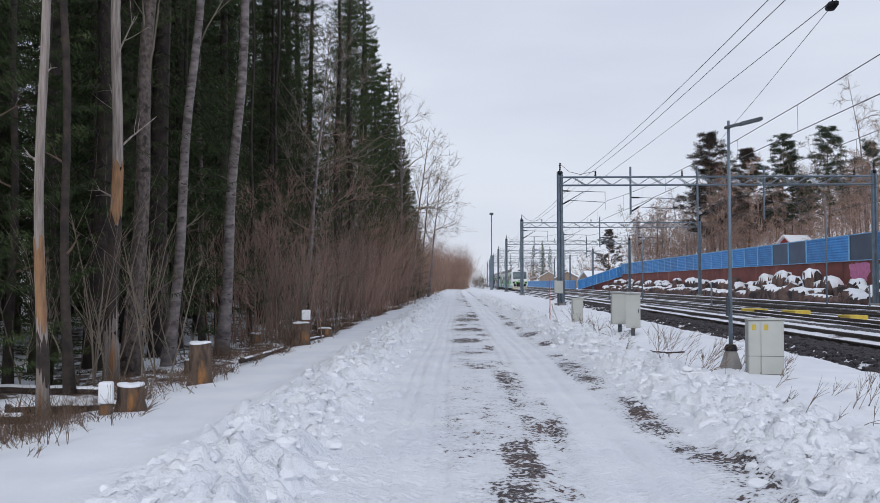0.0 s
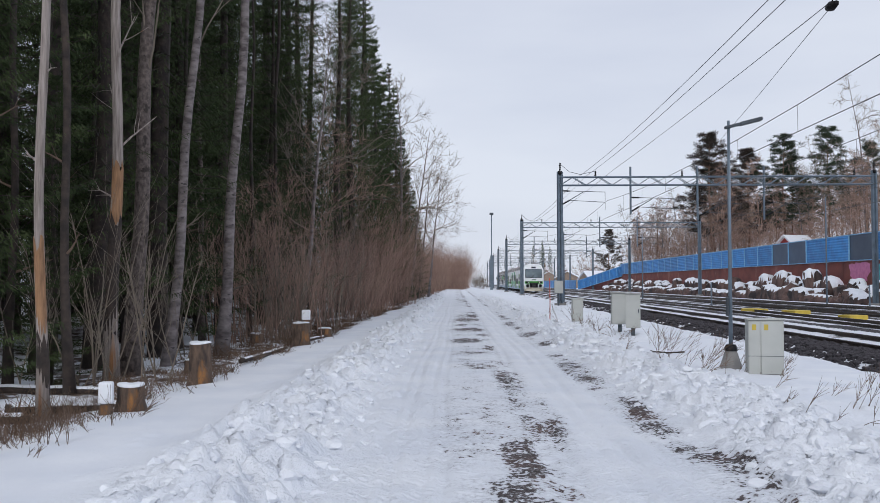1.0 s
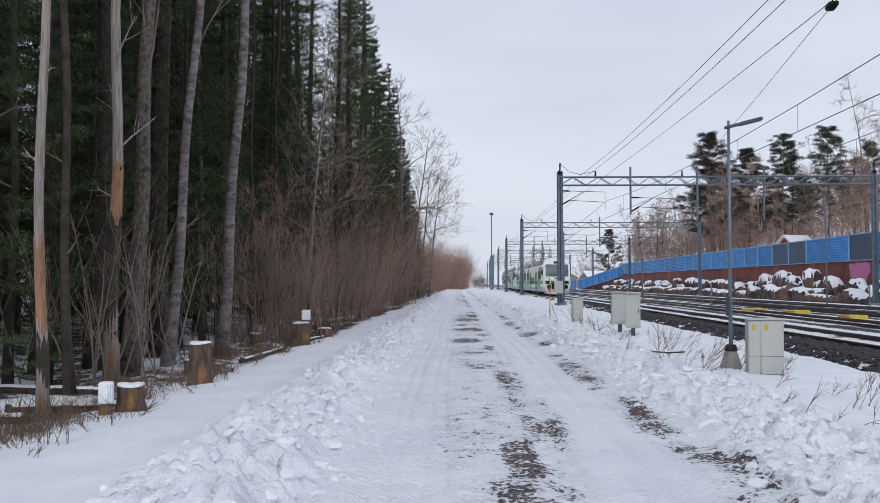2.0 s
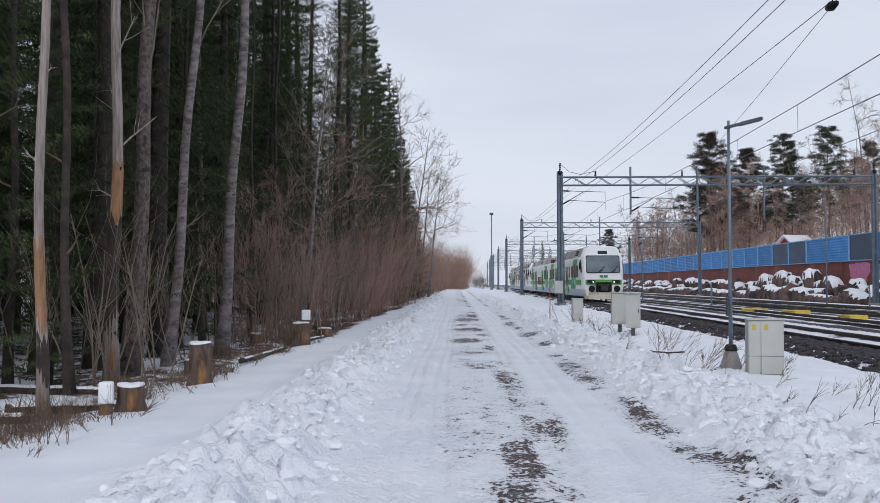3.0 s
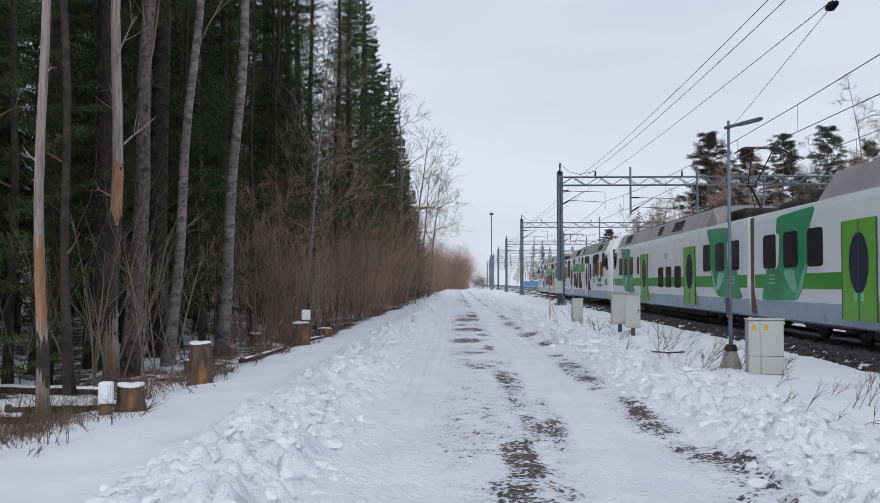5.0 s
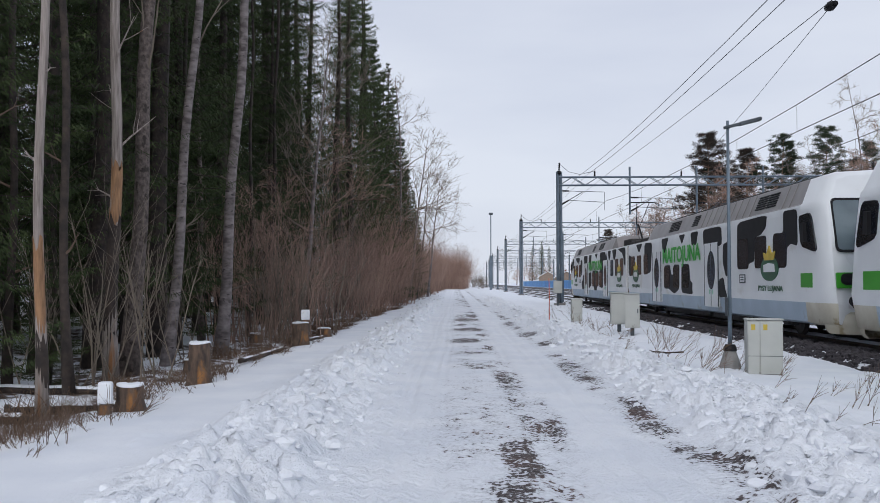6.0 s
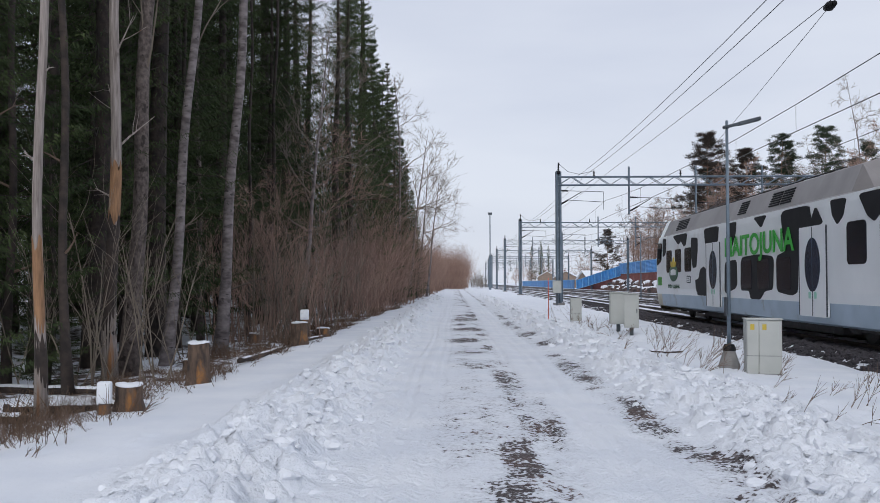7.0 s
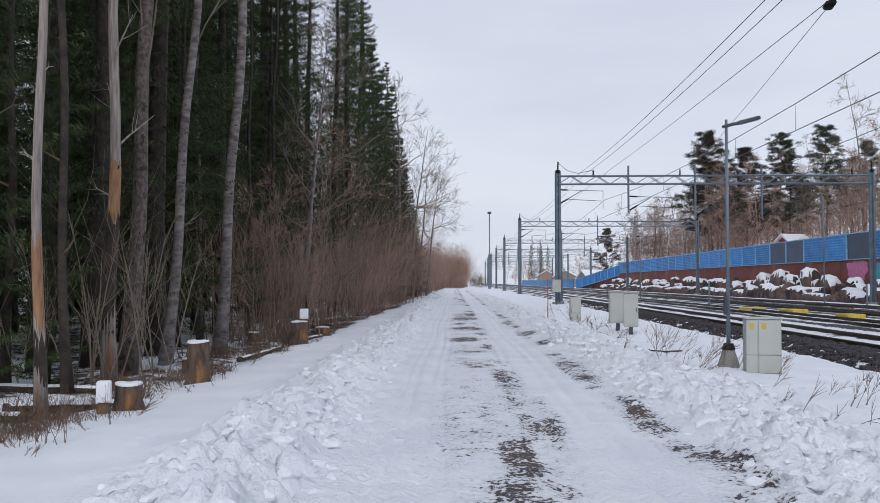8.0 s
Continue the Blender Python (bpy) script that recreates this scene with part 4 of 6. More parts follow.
def coach(unit, flip, y0, cow, pantograph, lit, side):
    """One coach of a unit; side is the coach's own side that faces the path."""
    body = car_body("coach_body", unit, "train_white")
    body.matrix_basis = pose(0, y0, 0, 0, 0, 180 if flip else 0)
    tagged(body, "white railcar coach with black cow patches" if cow else "white railcar coach with green band and leaf artwork")
    cab_front(body, lit)
    for y in (5.2, 22.3):
        bogie(body, y)
    # underfloor equipment; its boxes reach lower to imitate the shade under the train
    bm = box(-1.1, 1.1, 7.6, 12.0, 0.16, 0.8, 0.05)
    add_box(bm, -1.15, 1.15, 12.15, 15.4, 0.2, 0.8, 0.05)
    add_box(bm, -1.1, 1.1, 15.55, 20.0, 0.16, 0.8, 0.05)
    part("equipment_box", bm, "under", body, "dark underfloor equipment boxes, deepened to stand for the shade below")
    part("gangway", box(-1.52, 1.52, CAR - 0.3, CAR - 0.002, 0.55, 3.46, 0.03), "gangway", body, "brown-stained rubber gangway bellows")
    # roof: ribs, grilles, open well
    for s in (2.7, 3.3, *(6.2 + 0.72 * i for i in range(9))):
        V = [(k * x, s + d, z) for k in (-1,) for d in (-0.025, 0.025) for x, z in ((1.545, 3.5), (1.27, 4.16), (1.2, 4.16), (1.46, 3.5))]
        part_mesh("roof_rib", RIB[0] if RIB else RIB.append(mesh_of("roof_rib", [(x, y - s, z) for x, y, z in V], [(0, 1, 5, 4), (1, 2, 6, 5), (2, 3, 7, 6), (3, 0, 4, 7), (0, 3, 2, 1), (4, 5, 6, 7)], "train_roof")) or RIB[0], "train_roof", body).location.y = s
    for s, n in ((4.0, 2), (12.75, 1), (15.8, 2)):
        for g in (0, 0.95)[:n]:
            for sd in (-1, 1):
                V, F = [], []
                for i in range(6):
                    z = 3.67 + i * 0.072
                    x = 1.51 - (z - 3.52) * 0.27 / 0.65 + 0.012
                    add_tube(V, F, [(sd * x, s + g, z), (sd * x, s + g + 0.82, z)], 0.028, 4)
                part_mesh("roof_grille", mesh_of("roof_grille", V, F, "black"), "black", body, "black louvred roof grille")
    bm = box(-0.9, 0.9, 22.4, 24.2, 3.5, 3.95, 0.06)
    add_box(bm, -1.0, 1.0, 24.5, 26.4, 3.5, 3.8, 0.05)
    part("roof_equipment", bm, "under", body, "black equipment in the open roof well")
    V, F = [], []
    for x in (-0.75, 0.75):
        add_tube(V, F, [(x, 2.6, 4.33), (x, 19.5, 4.36)], 0.02, 4)
    part_mesh("roof_cable", mesh_of("roof_cable", V, F, "black"), "black", body)
    if pantograph:
        y = 23.4
        V, F = [], []
        add_tube(V, F, [(0, y, 3.95), (0, y - 1.3, 4.95)], 0.05, 6)
        for x in (-0.12, 0.12):
            add_tube(V, F, [(x, y - 1.3, 4.95), (x * 3, y + 0.1, 6.12)], 0.022, 5)
        add_tube(V, F, [(0.15, y - 0.25, 3.95), (0.1, y - 1.15, 4.98)], 0.02, 5)
        for d in (-0.18, 0.18):
            add_tube(V, F, [(-0.95, y + 0.1 + d, 5.98), (-0.7, y + 0.1 + d, 6.16), (0.7, y + 0.1 + d, 6.16), (0.95, y + 0.1 + d, 5.98)], 0.022, 5)
        add_tube(V, F, [(-0.6, y - 0.3, 3.98), (0.6, y - 0.3, 3.98)], 0.045, 5)
        part_mesh("pantograph", mesh_of("pantograph", V, F, "black"), "black", body, "raised dark pantograph touching the wire")
        bm = box(-0.9, 0.9, y - 1.2, y + 1.0, 3.55, 4.0, 0.05)
        part("pantograph_base", bm, "under", body)
    for sd in (side, -side):
        front = sd == side
        # green band in stretches between the doors
        if not cow:
            for a, b in ((1.0, 9.3), (11.2, 18.5), (20.45, CAR - 0.4)):
                panel("green_band", a, b, 1.3, 1.7, "train_green", body, 0.006, 0.01, sd)
        else:
            panel("green_band", 0.95, 1.72, 1.33, 1.7, "train_green", body, 0.006, 0.01, sd)
        for a, b, z0, z1 in ((2.75, 3.75, 1.88, 2.83), (4.38, 5.42, 1.88, 2.83), (6.05, 7.1, 1.88, 2.83), (8.3, 8.8, 1.9, 2.8), (13.55, 14.6, 1.25, 2.15), (15.15, 16.2, 1.25, 2.15), (16.85, 17.95, 1.25, 2.15), (21.55, 22.55, 1.86, 2.83), (23.22, 24.3, 1.86, 2.83), (24.95, 26.0, 1.86, 2.83)):
            if cow and a == 8.3:
                continue
            w = panel("window", a, b, z0, z1, "glass_dark", body, 0.018, 0.14, sd, 0.03, "dark tinted window with rounded corners")
        for a, b in ((9.38, 11.15), (18.6, 20.38)):
            d = panel("door", a, b, 0.6, 2.87, "train_white" if cow else "door_green", body, 0.022, 0.05, sd, 0.03, "closed white double door" if cow else "closed green double door")
            c, q = (a + b) / 2, 14
            outline("door_glass", [(c + 0.5 * math.cos(i * 6.2832 / 28), 1.9 + 0.68 * math.sin(i * 6.2832 / 28)) for i in range(28)], "glass_blue", d, 0.03, sd, 0.02, "tall oval door window")
            V, F = [], []
            add_tube(V, F, [(sd * 1.625, c, 0.62), (sd * 1.625, c, 2.85)], 0.012, 4)
            for f in (a, b):
                add_tube(V, F, [(sd * 1.618, f, 0.62), (sd * 1.618, f, 2.85)], 0.018, 4)
            part_mesh("door_seam", mesh_of("door_seam", V, F, "steel_dark"), "steel_dark", d)
            for f in (-0.18, 0.18):
                panel("door_button", c + f - 0.07, c + f + 0.07, 1.05, 1.22, "art_pale", d, 0.034, 0.03, sd)
        if cow:
            (cow_patches_tail if flip else cow_patches_lead)(body, sd)
            # small framed notice between the windows
            ic = panel("notice", 6.38, 6.98, 1.44, 1.72, "steel_dark", body, 0.014, 0.04, sd, 0.02, "small framed notice")
            panel("notice_field", 6.45, 6.91, 1.48, 1.68, "train_white", ic, 0.018, 0.02, sd)
            for zz in (1.53, 1.61):
                panel("notice_bar", 6.52, 6.84, zz, zz + 0.035, "steel_dark", ic, 0.022, 0.01, sd)
            if front:
                # lettering runs from the far end towards the near end
                words_at = lambda text, s, z, h, m, o, n: side_words(body, text, s, z, h, m, o, sd, n)
                words_at("MAITOJUNA", 11.75 if sd > 0 else 18.2, 2.32, 0.62, "letter_green", 0.03, 6.45)
                for c in (4.1, 24.65):
                    emb = outline("round_badge", [(c + 0.74 * math.cos(i * 6.2832 / 24), 1.86 + 0.36 * math.sin(i * 6.2832 / 24)) for i in range(24)], "logo_green", body, 0.03, sd, 0.015, "round dark green badge with yellow flower")
                    outline("badge_flower", [(c - 0.4, 2.1), (c - 0.5, 2.35), (c - 0.2, 2.28), (c, 2.52), (c + 0.2, 2.28), (c + 0.5, 2.33), (c + 0.4, 2.1)], "yellow", emb, 0.036, sd, 0.01)
                    outline("badge_mark", [(c - 0.5, 1.76), (c - 0.45, 1.98), (c + 0.02, 2.02), (c + 0.48, 1.97), (c + 0.46, 1.76)], "train_white", emb, 0.036, sd, 0.01)
                    words_at("PYSY LUJANA", c + (-1.05 if sd > 0 else 1.05), 1.22, 0.15, "logo_green", 0.012, 2.1)
        else:
            for c in (5.0, 23.75):
                art = outline("leaf_artwork", rounded_poly([(c + 1.15, 2.85), (c + 1.05, 3.3), (c - 0.6, 3.36), (c - 1.7, 3.38), (c - 1.3, 2.85), (c - 1.2, 1.9), (c - 0.85, 1.3), (c - 0.3, 0.98), (c + 2.45, 0.94), (c + 2.2, 1.5), (c + 1.95, 1.86), (c + 1.0, 1.86), (c + 0.85, 2.8)], 1), "art_green", body, 0.01, sd, 0.014, "bright green leaf artwork")
                outline("leaf_highlight", rounded_poly([(c + 1.2, 2.84), (c + 0.3, 2.9), (c - 0.4, 3.1), (c - 0.95, 3.3), (c - 0.7, 3.02), (c - 0.5, 2.86), (c + 0.4, 2.84)]), "art_pale", art, 0.014, sd, 0.01)
                outline("leaf_highlight", rounded_poly([(c + 0.65, 1.78), (c - 0.2, 1.82), (c - 0.5, 1.2), (c - 0.1, 1.2)]), "art_pale", art, 0.014, sd, 0.01)
                outline("leaf_highlight", rounded_poly([(c - 1.05, 1.95), (c - 1.15, 1.9), (c - 0.75, 1.25), (c - 0.25, 0.99), (c - 0.5, 1.25)]), "art_pale", art, 0.014, sd, 0.01)
                for zz in (1.42, 1.53, 1.64):
                    panel("artwork_mark", c + 1.25, c + 1.75, zz, zz + 0.05, "art_pale", art, 0.014, 0.02, sd)
            panel("notice", 14.9, 15.4, 2.5, 2.75, "art_pale", body, 0.01, 0.03, sd, 0.014, "pale printed notice")
            if front:
                emblem_bars(body, 8.35, 1.36, 0.34, "train_green", 0.012)
    return body


RIB = []


def side_words(body, text, s, z, h, m, o, sd, length=None):
    """Lettering on either side of a coach; it reads from left to right as seen from outside."""
    ob = words("lettering", text, 0, z, h, m, body, o, length)
    if sd > 0:
        ob.data.transform(pose(0, 0, 0, 0, 0, 180))
    ob.data.transform(pose(0, s, 0))
    return ob


def train_unit(name, label, cow, lit):
    u = thing(name, label, "train", group="coupled railcars")
    coach(u, False, 0.0, cow, False, lit, -1)
    coach(u, True, 2 * CAR, cow, True, False, 1)
    return u


unit_green = train_unit("commuter_train", "white and green electric commuter train, headlights lit", False, True)
unit_cow = train_unit("commuter_train", "white electric commuter train painted with black cow patches", True, False)

# ---------------- plants ----------------
def needles(rs, P, D, L, W, droop):
    """Thin triangles at P, along D, as arrays of vertices and faces."""
    n = len(P)
    d = D + rs.normal(0, 0.35, (n, 3)) - np.array([0, 0, droop])
    d /= np.linalg.norm(d, axis=1)[:, None]
    s = np.cross(d, rs.normal(0, 1, (n, 3)))
    s /= np.linalg.norm(s, axis=1)[:, None] + 1e-9
    L, W = L * (0.6 + 0.8 * rs.rand(n, 1)), W * (0.6 + 0.8 * rs.rand(n, 1))
    V = np.stack([P - s * W, P + s * W, P + d * L + s * W * 0.25, P + d * L - s * W * 0.25], 1).reshape(-1, 3)
    i = np.arange(n)[:, None] * 4
    return V, np.concatenate([i, i + 1, i + 2, i + 3], 1)


def spruce_meshes(h, base, spread, seed, dens=1.0):
    rs = np.random.RandomState(seed)
    V, F = [], []
    add_tube(V, F, [(0.1 * math.sin(i + seed), 0.1 * math.cos(i * 1.3), h * i / 8) for i in range(9)], [0.011 * h * (1 - i / 8.3) for i in range(9)], 8)
    P, D = [], []
    z = base
    while z < h - 0.2:
        t = (z - base) / (h - base)
        Lb = spread * (1 - t) ** 0.8 * (0.75 + 0.5 * rs.rand()) + 0.15
        for b in range(rs.randint(4, 7)):
            a = rs.rand() * 6.28
            L = Lb * (0.6 + 0.55 * rs.rand())
            up = 0.25 - 0.6 * (1 - t)
            pts = [np.array([math.cos(a) * L * q, math.sin(a) * L * q, z + up * L * q + 0.25 * L * q * q - 0.12 * L * math.sin(q * 3)]) for q in (0, 0.35, 0.7, 1)]
            add_tube(V, F, [tuple(p) for p in pts], [0.018, 0.013, 0.008, 0.004], 3, False)
            m = int((50 + 80 * L) * dens)
            q = rs.rand(m) ** 0.7
            ax = np.array([math.cos(a), math.sin(a), 0])
            pr = np.array([-math.sin(a), math.cos(a), 0])
            zz = z + up * L * q + 0.25 * L * q * q - 0.12 * L * np.sin(q * 3)
            off = rs.normal(0, 1, m) * 0.22 * L * (1 - q * 0.6)
            P.append(ax * (L * q)[:, None] + pr * off[:, None] + np.stack([0 * q, 0 * q, zz], 1) + rs.normal(0, 0.03, (m, 3)))
            D.append(ax * 0.8 + pr * np.sign(off)[:, None] * 0.7 + np.zeros((m, 3)))
        z += 0.16 + 0.24 * rs.rand() + 0.12 * (1 - t)
    P, D = np.concatenate(P), np.concatenate(D)
    nv, nf = needles(rs, P, D * 0.8, 0.095, 0.0095, 0.8)
    return mesh_of("trunk", V, F, "bark_dark", True), mesh_of("crown", nv.tolist(), nf.tolist(), "spruce")


def grow(V, F, rs, p, d, L, r, depth, up=0.12, split=(3, 5), n0=5, bend_=0.16, ang=0.65, rmin=0.004):
    pts, rad = [Vector(p)], [r]
    d = Vector(d).normalized()
    steps = 5 if depth > 1 else 3
    for i in range(steps):
        d = (d + Vector(rs.normal(0, bend_, 3)) + Vector((0, 0, up))).normalized()
        pts.append(pts[-1] + d * (L / steps))
        rad.append(max(r * (1 - 0.75 * (i + 1) / steps), 0.45 * rmin))
    add_tube(V, F, pts, rad, max(3, n0), False)
    if depth <= 0:
        return
    for k in range(rs.randint(*split)):
        t = 0.3 + 0.68 * rs.rand()
        i = min(int(t * steps), steps - 1)
        q = pts[i].lerp(pts[i + 1], t * steps - i)
        a = (pts[i + 1] - pts[i]).normalized()
        side = a.orthogonal().normalized()
        side.rotate(Matrix.Rotation(rs.rand() * 6.28, 3, a))
        nd = a * math.cos(ang) + side * math.sin(ang)
        grow(V, F, rs, q, nd, L * (0.42 + 0.25 * rs.rand()), max(rad[i] * 0.55, rmin), depth - 1, up, split, max(3, n0 - 1), bend_, ang, rmin)


def bare_tree_meshes(h, seed, bark, twig, r=None, first=0.35, lean=(0, 0, 1), side=10, spread=0.32, depth=2, rmin=0.006):
    rs = np.random.RandomState(seed)
    V, F = [], []
    d = Vector(lean).normalized()
    pts, rad = [Vector((0, 0, -0.1))], [(r or 0.012 * h) * 1.25]
    r = r or 0.012 * h
    for i in range(10):
        d = (d + Vector(rs.normal(0, 0.03, 3)) + Vector((0, 0, 0.02))).normalized()
        pts.append(pts[-1] + d * h / 10)
        rad.append(r * (1 - 0.09 * (i + 1)))
    add_tube(V, F, pts, rad, 9)
    V2, F2 = [], []
    for k in range(side):
        t = first + (0.98 - first) * (k + rs.rand()) / side
        i = min(int(t * 10), 9)
        q = pts[i].lerp(pts[i + 1], t * 10 - i)
        a = rs.rand() * 6.28
        grow(V2, F2, rs, q, (math.cos(a), math.sin(a), 0.75), h * spread * (1.1 - t) + 0.5, max(rad[i] * 0.55, rmin), depth, 0.05, (4, 7), 4, 0.2, 0.75, rmin)
    return mesh_of("trunk", V, F, bark, True), mesh_of("crown", V2, F2, twig)


def grass_mesh(h, seed, blades, spread):
    """Arched dry blades."""
    rs = np.random.RandomState(seed)
    V, F = [], []
    for _ in range(blades):
        a, q, L, b = rs.rand() * 6.28, spread * math.sqrt(rs.rand()), h * (0.4 + 0.8 * rs.rand()), rs.rand() * 6.28
        lean = 0.15 + 0.8 * rs.rand()
        p = Vector((math.cos(a) * q, math.sin(a) * q, -0.03))
        d = Vector((math.cos(b), math.sin(b), 0))
        add_tube(V, F, [p + d * (lean * L * t * t) + Vector((0, 0, L * (t - 0.35 * lean * t * t))) for t in (0, 0.4, 0.75, 1)], [0.004, 0.0035, 0.0025, 0.001], 3, False)
    return mesh_of("tuft", V, F, "grass_dry")


def shrub_mesh(h, seed, stems, mat_, spread=0.6, depth=1):
    rs = np.random.RandomState(seed)
    V, F = [], []
    for _ in range(stems):
        a, q = rs.rand() * 6.28, spread * rs.rand()
        p = (math.cos(a) * q, math.sin(a) * q, -0.05)
        L = h * (0.5 + 0.5 * rs.rand())
        grow(V, F, rs, p, (rs.normal(0, 0.22), rs.normal(0, 0.22), 1), L, 0.007 + 0.004 * L, depth, 0.06, (5, 9), 4, 0.1, 0.5, 0.005)
    return mesh_of("growth", V, F, mat_)


def plant(name, meshes, label, category, x, y, s=1.0, rz=0.0, group="", z=None, tilt=(0, 0)):
    ob = thing(name, label, category, group=group)
    ob.matrix_world = pose(x, y, (float(ground_z(x, y)) if z is None else z) - 0.03, tilt[0], tilt[1], rz) @ Matrix.Scale(s, 4)
    for me in meshes:
        part_mesh(me.name.split(".")[0], me, None, ob)
    return ob


RF = np.random.RandomState(12)
SPRUCE_H = (21, 18, 24, 15, 23, 24)
SPRUCE = [spruce_meshes(h, b, s, 40 + i, dn) for i, (h, b, s, dn) in enumerate(((21, 1.6, 2.3, 1.2), (18, 0.9, 2.2, 1.3), (24, 2.6, 2.5, 1.1), (15, 0.5, 2.0, 1.3), (23, 2.2, 1.9, 0.6), (24, 5.0, 1.8, 0.45)))]


def forest():
    # rows of spruces, the edge row lower with distance
    def spruce(x, y, k, s):
        plant("spruce_tree", SPRUCE[k], "dark green Norway spruce with drooping boughs", "tree", x, y, s, RF.rand() * 360, "forest spruces")

    y = 16.0
    while y < 118:
        x = (-9.0 if y < 36 else -8.0) - 1.3 * RF.rand() + 0.012 * y
        top = 25.5 if y < 69 else 21.0 - (y - 76) * 0.29
        k = 5 if 42 < y < 54 else RF.choice([0, 2, 4] if y < 69 else [1, 3])
        spruce(x, y, k, top / SPRUCE_H[k] * (0.92 + 0.16 * RF.rand()))
        y += (2.0 if y < 60 else 2.6) + 1.8 * RF.rand()
    spruce(-7.35, 79.0, 2, 21.3 / 24)
    for x, y, k, s in ((-7.4, 17.6, 4, 0.9), (-7.2, 20.6, 4, 1.0), (-8.3, 13.2, 1, 1.0), (-7.9, 23.8, 1, 1.1), (-9.2, 11.2, 1, 1.1), (-8.0, 28.5, 0, 1.0), (-7.6, 34.0, 1, 0.9), (-6.9, 14.6, 3, 0.35)):
        spruce(x, y, k, s)
    for row, (x0, step) in enumerate(((-12.5, 3.0), (-16, 3.3), (-20.5, 3.6), (-26, 4.0), (-33, 5.0))):
        y = 10.0 + row
        while y < 85:
            k = RF.choice([0, 1, 2, 4])
            spruce(x0 + RF.normal(0, 0.8), y, k, (24 if y < 58 else 17) / SPRUCE_H[k] * (0.9 + 0.2 * RF.rand()))
            y += step * (0.7 + 0.6 * RF.rand())


forest()


# ---------------- forest edge ----------------
def lean_trunk(name, label, x, y, top, r, bark, snag=None, limbs=(), ztop=13.0, twig="twig_pale", sleeve=None, seed=0):
    """A tall trunk from the ground through top=(x, z); limbs: (z, angle, length); snag and sleeve: stretches of bare wood and of dark bark."""
    rs = np.random.RandomState(seed)
    zb = float(ground_z(x, y)) - 0.1
    k = (top[0] - x) / (top[1] - zb)
    ob = thing(name, label, "tree", (x, y, zb))
    n = 14
    pts = [(k * ztop * i / n + 0.035 * math.sin(i * 1.1 + seed), 0.03 * math.cos(i + seed), ztop * i / n) for i in range(n + 1)]
    rad = [r * (1.5 if i == 0 else 1.12 if i == 1 else 1 - 0.45 * i / n) for i in range(n + 1)]
    part_mesh("trunk", tube("trunk", pts, rad, 12, bark), bark, ob)
    for z, a, L in limbs:
        V, F = [], []
        i = min(int(z / ztop * n), n - 1)
        p = Vector(pts[i]).lerp(Vector(pts[i + 1]), z / ztop * n - i)
        grow(V, F, rs, p, (math.cos(radians(a)), 0.3 * rs.normal(), math.sin(radians(a))), L, 0.026, 1, 0.02, (2, 4), 4, 0.1, 0.6)
        part_mesh("dead_limb", mesh_of("dead_limb", V, F, twig if bark != "bark_dead" else "bark_dead"), twig, ob, "short broken dead branch")
    def wrap(name, z0, z1, k0, m, label):
        """A ragged-ended layer round a stretch of the trunk."""
        V, F, q, zs = [], [], 16, np.linspace(z0, z1, 7)
        jag = rs.rand(2, q)
        for j, z in enumerate(zs):
            for i in range(q):
                a = 6.2832 * i / q
                zz = z + (0.22 * jag[0, i] if j == 0 else -0.3 * jag[1, i] if j == 6 else 0)
                w = r * (1 - 0.45 * zz / ztop) * (1.5 - 5 * zz if zz < 0.08 else 1.1 if zz < 0.9 else 1.0) * k0
                f = zz / ztop * n
                V.append((k * zz + 0.035 * math.sin(f * 1.1 + seed) + w * math.cos(a), 0.03 * math.cos(f + seed) + w * math.sin(a), zz))
        F = [(j * q + i, j * q + (i + 1) % q, (j + 1) * q + (i + 1) % q, (j + 1) * q + i) for j in range(6) for i in range(q)]
        part_mesh(name, mesh_of(name, V, F, m, True), m, ob, label)

    if snag:
        wrap("bare_wood", snag[0], snag[1], 1.05, "wood_cut", "orange wood where the bark fell off")
    if sleeve:
        wrap("bark", sleeve[0], sleeve[1], 1.12, "bark_dark", "dark scaly bark left on the lower trunk")
    return ob


lean_trunk("dead_tree", "standing dead spruce with pale peeling bark and orange wood", -5.31, 10.95, (-5.35, 5.14), 0.065, "bark_dead", (0.95, 2.4), ((3.3, 150, 0.25), (4.4, 20, 0.15)), sleeve=(0.02, 1.25), seed=1)
lean_trunk("slim_spruce", "slim dark spruce stem at the forest edge", -6.07, 13.4, (-6.24, 6.0), 0.07, "bark_dark", None, ((2.2, 30, 0.5), (3.6, 150, 0.4)), twig="twig", seed=2)
lean_trunk("dead_tree", "standing dead spruce, barkless and grey, with an orange patch", -6.18, 15.32, (-6.16, 6.53), 0.105, "bark_dead", (2.75, 4.0), ((4.4, 110, 1.3), (4.1, 50, 0.9), (5.6, 65, 0.9), (3.2, 140, 0.4)), sleeve=(0.02, 3.05), seed=3)
lean_trunk("aspen_tree", "tall aspen with furrowed grey-brown bark and forked limbs", -6.2, 16.25, (-5.93, 6.83), 0.15, "bark_aspen", None, ((5.3, 78, 2.4), (2.4, 50, 0.4), (5.9, 84, 2.0)), seed=4)
lean_trunk("birch_tree", "leaning birch trunk with pale patched bark", -6.28, 18.5, (-5.72, 7.5), 0.11, "bark_birch", None, ((6.6, 74, 2.2), (2.9, 30, 0.6)), seed=5)
lean_trunk("birch_tree", "tall slightly leaning birch with grey-white bark", -5.89, 21.0, (-5.35, 8.4), 0.135, "bark_birch", None, ((4.2, 150, 0.3), (1.6, 25, 1.0)), seed=6)
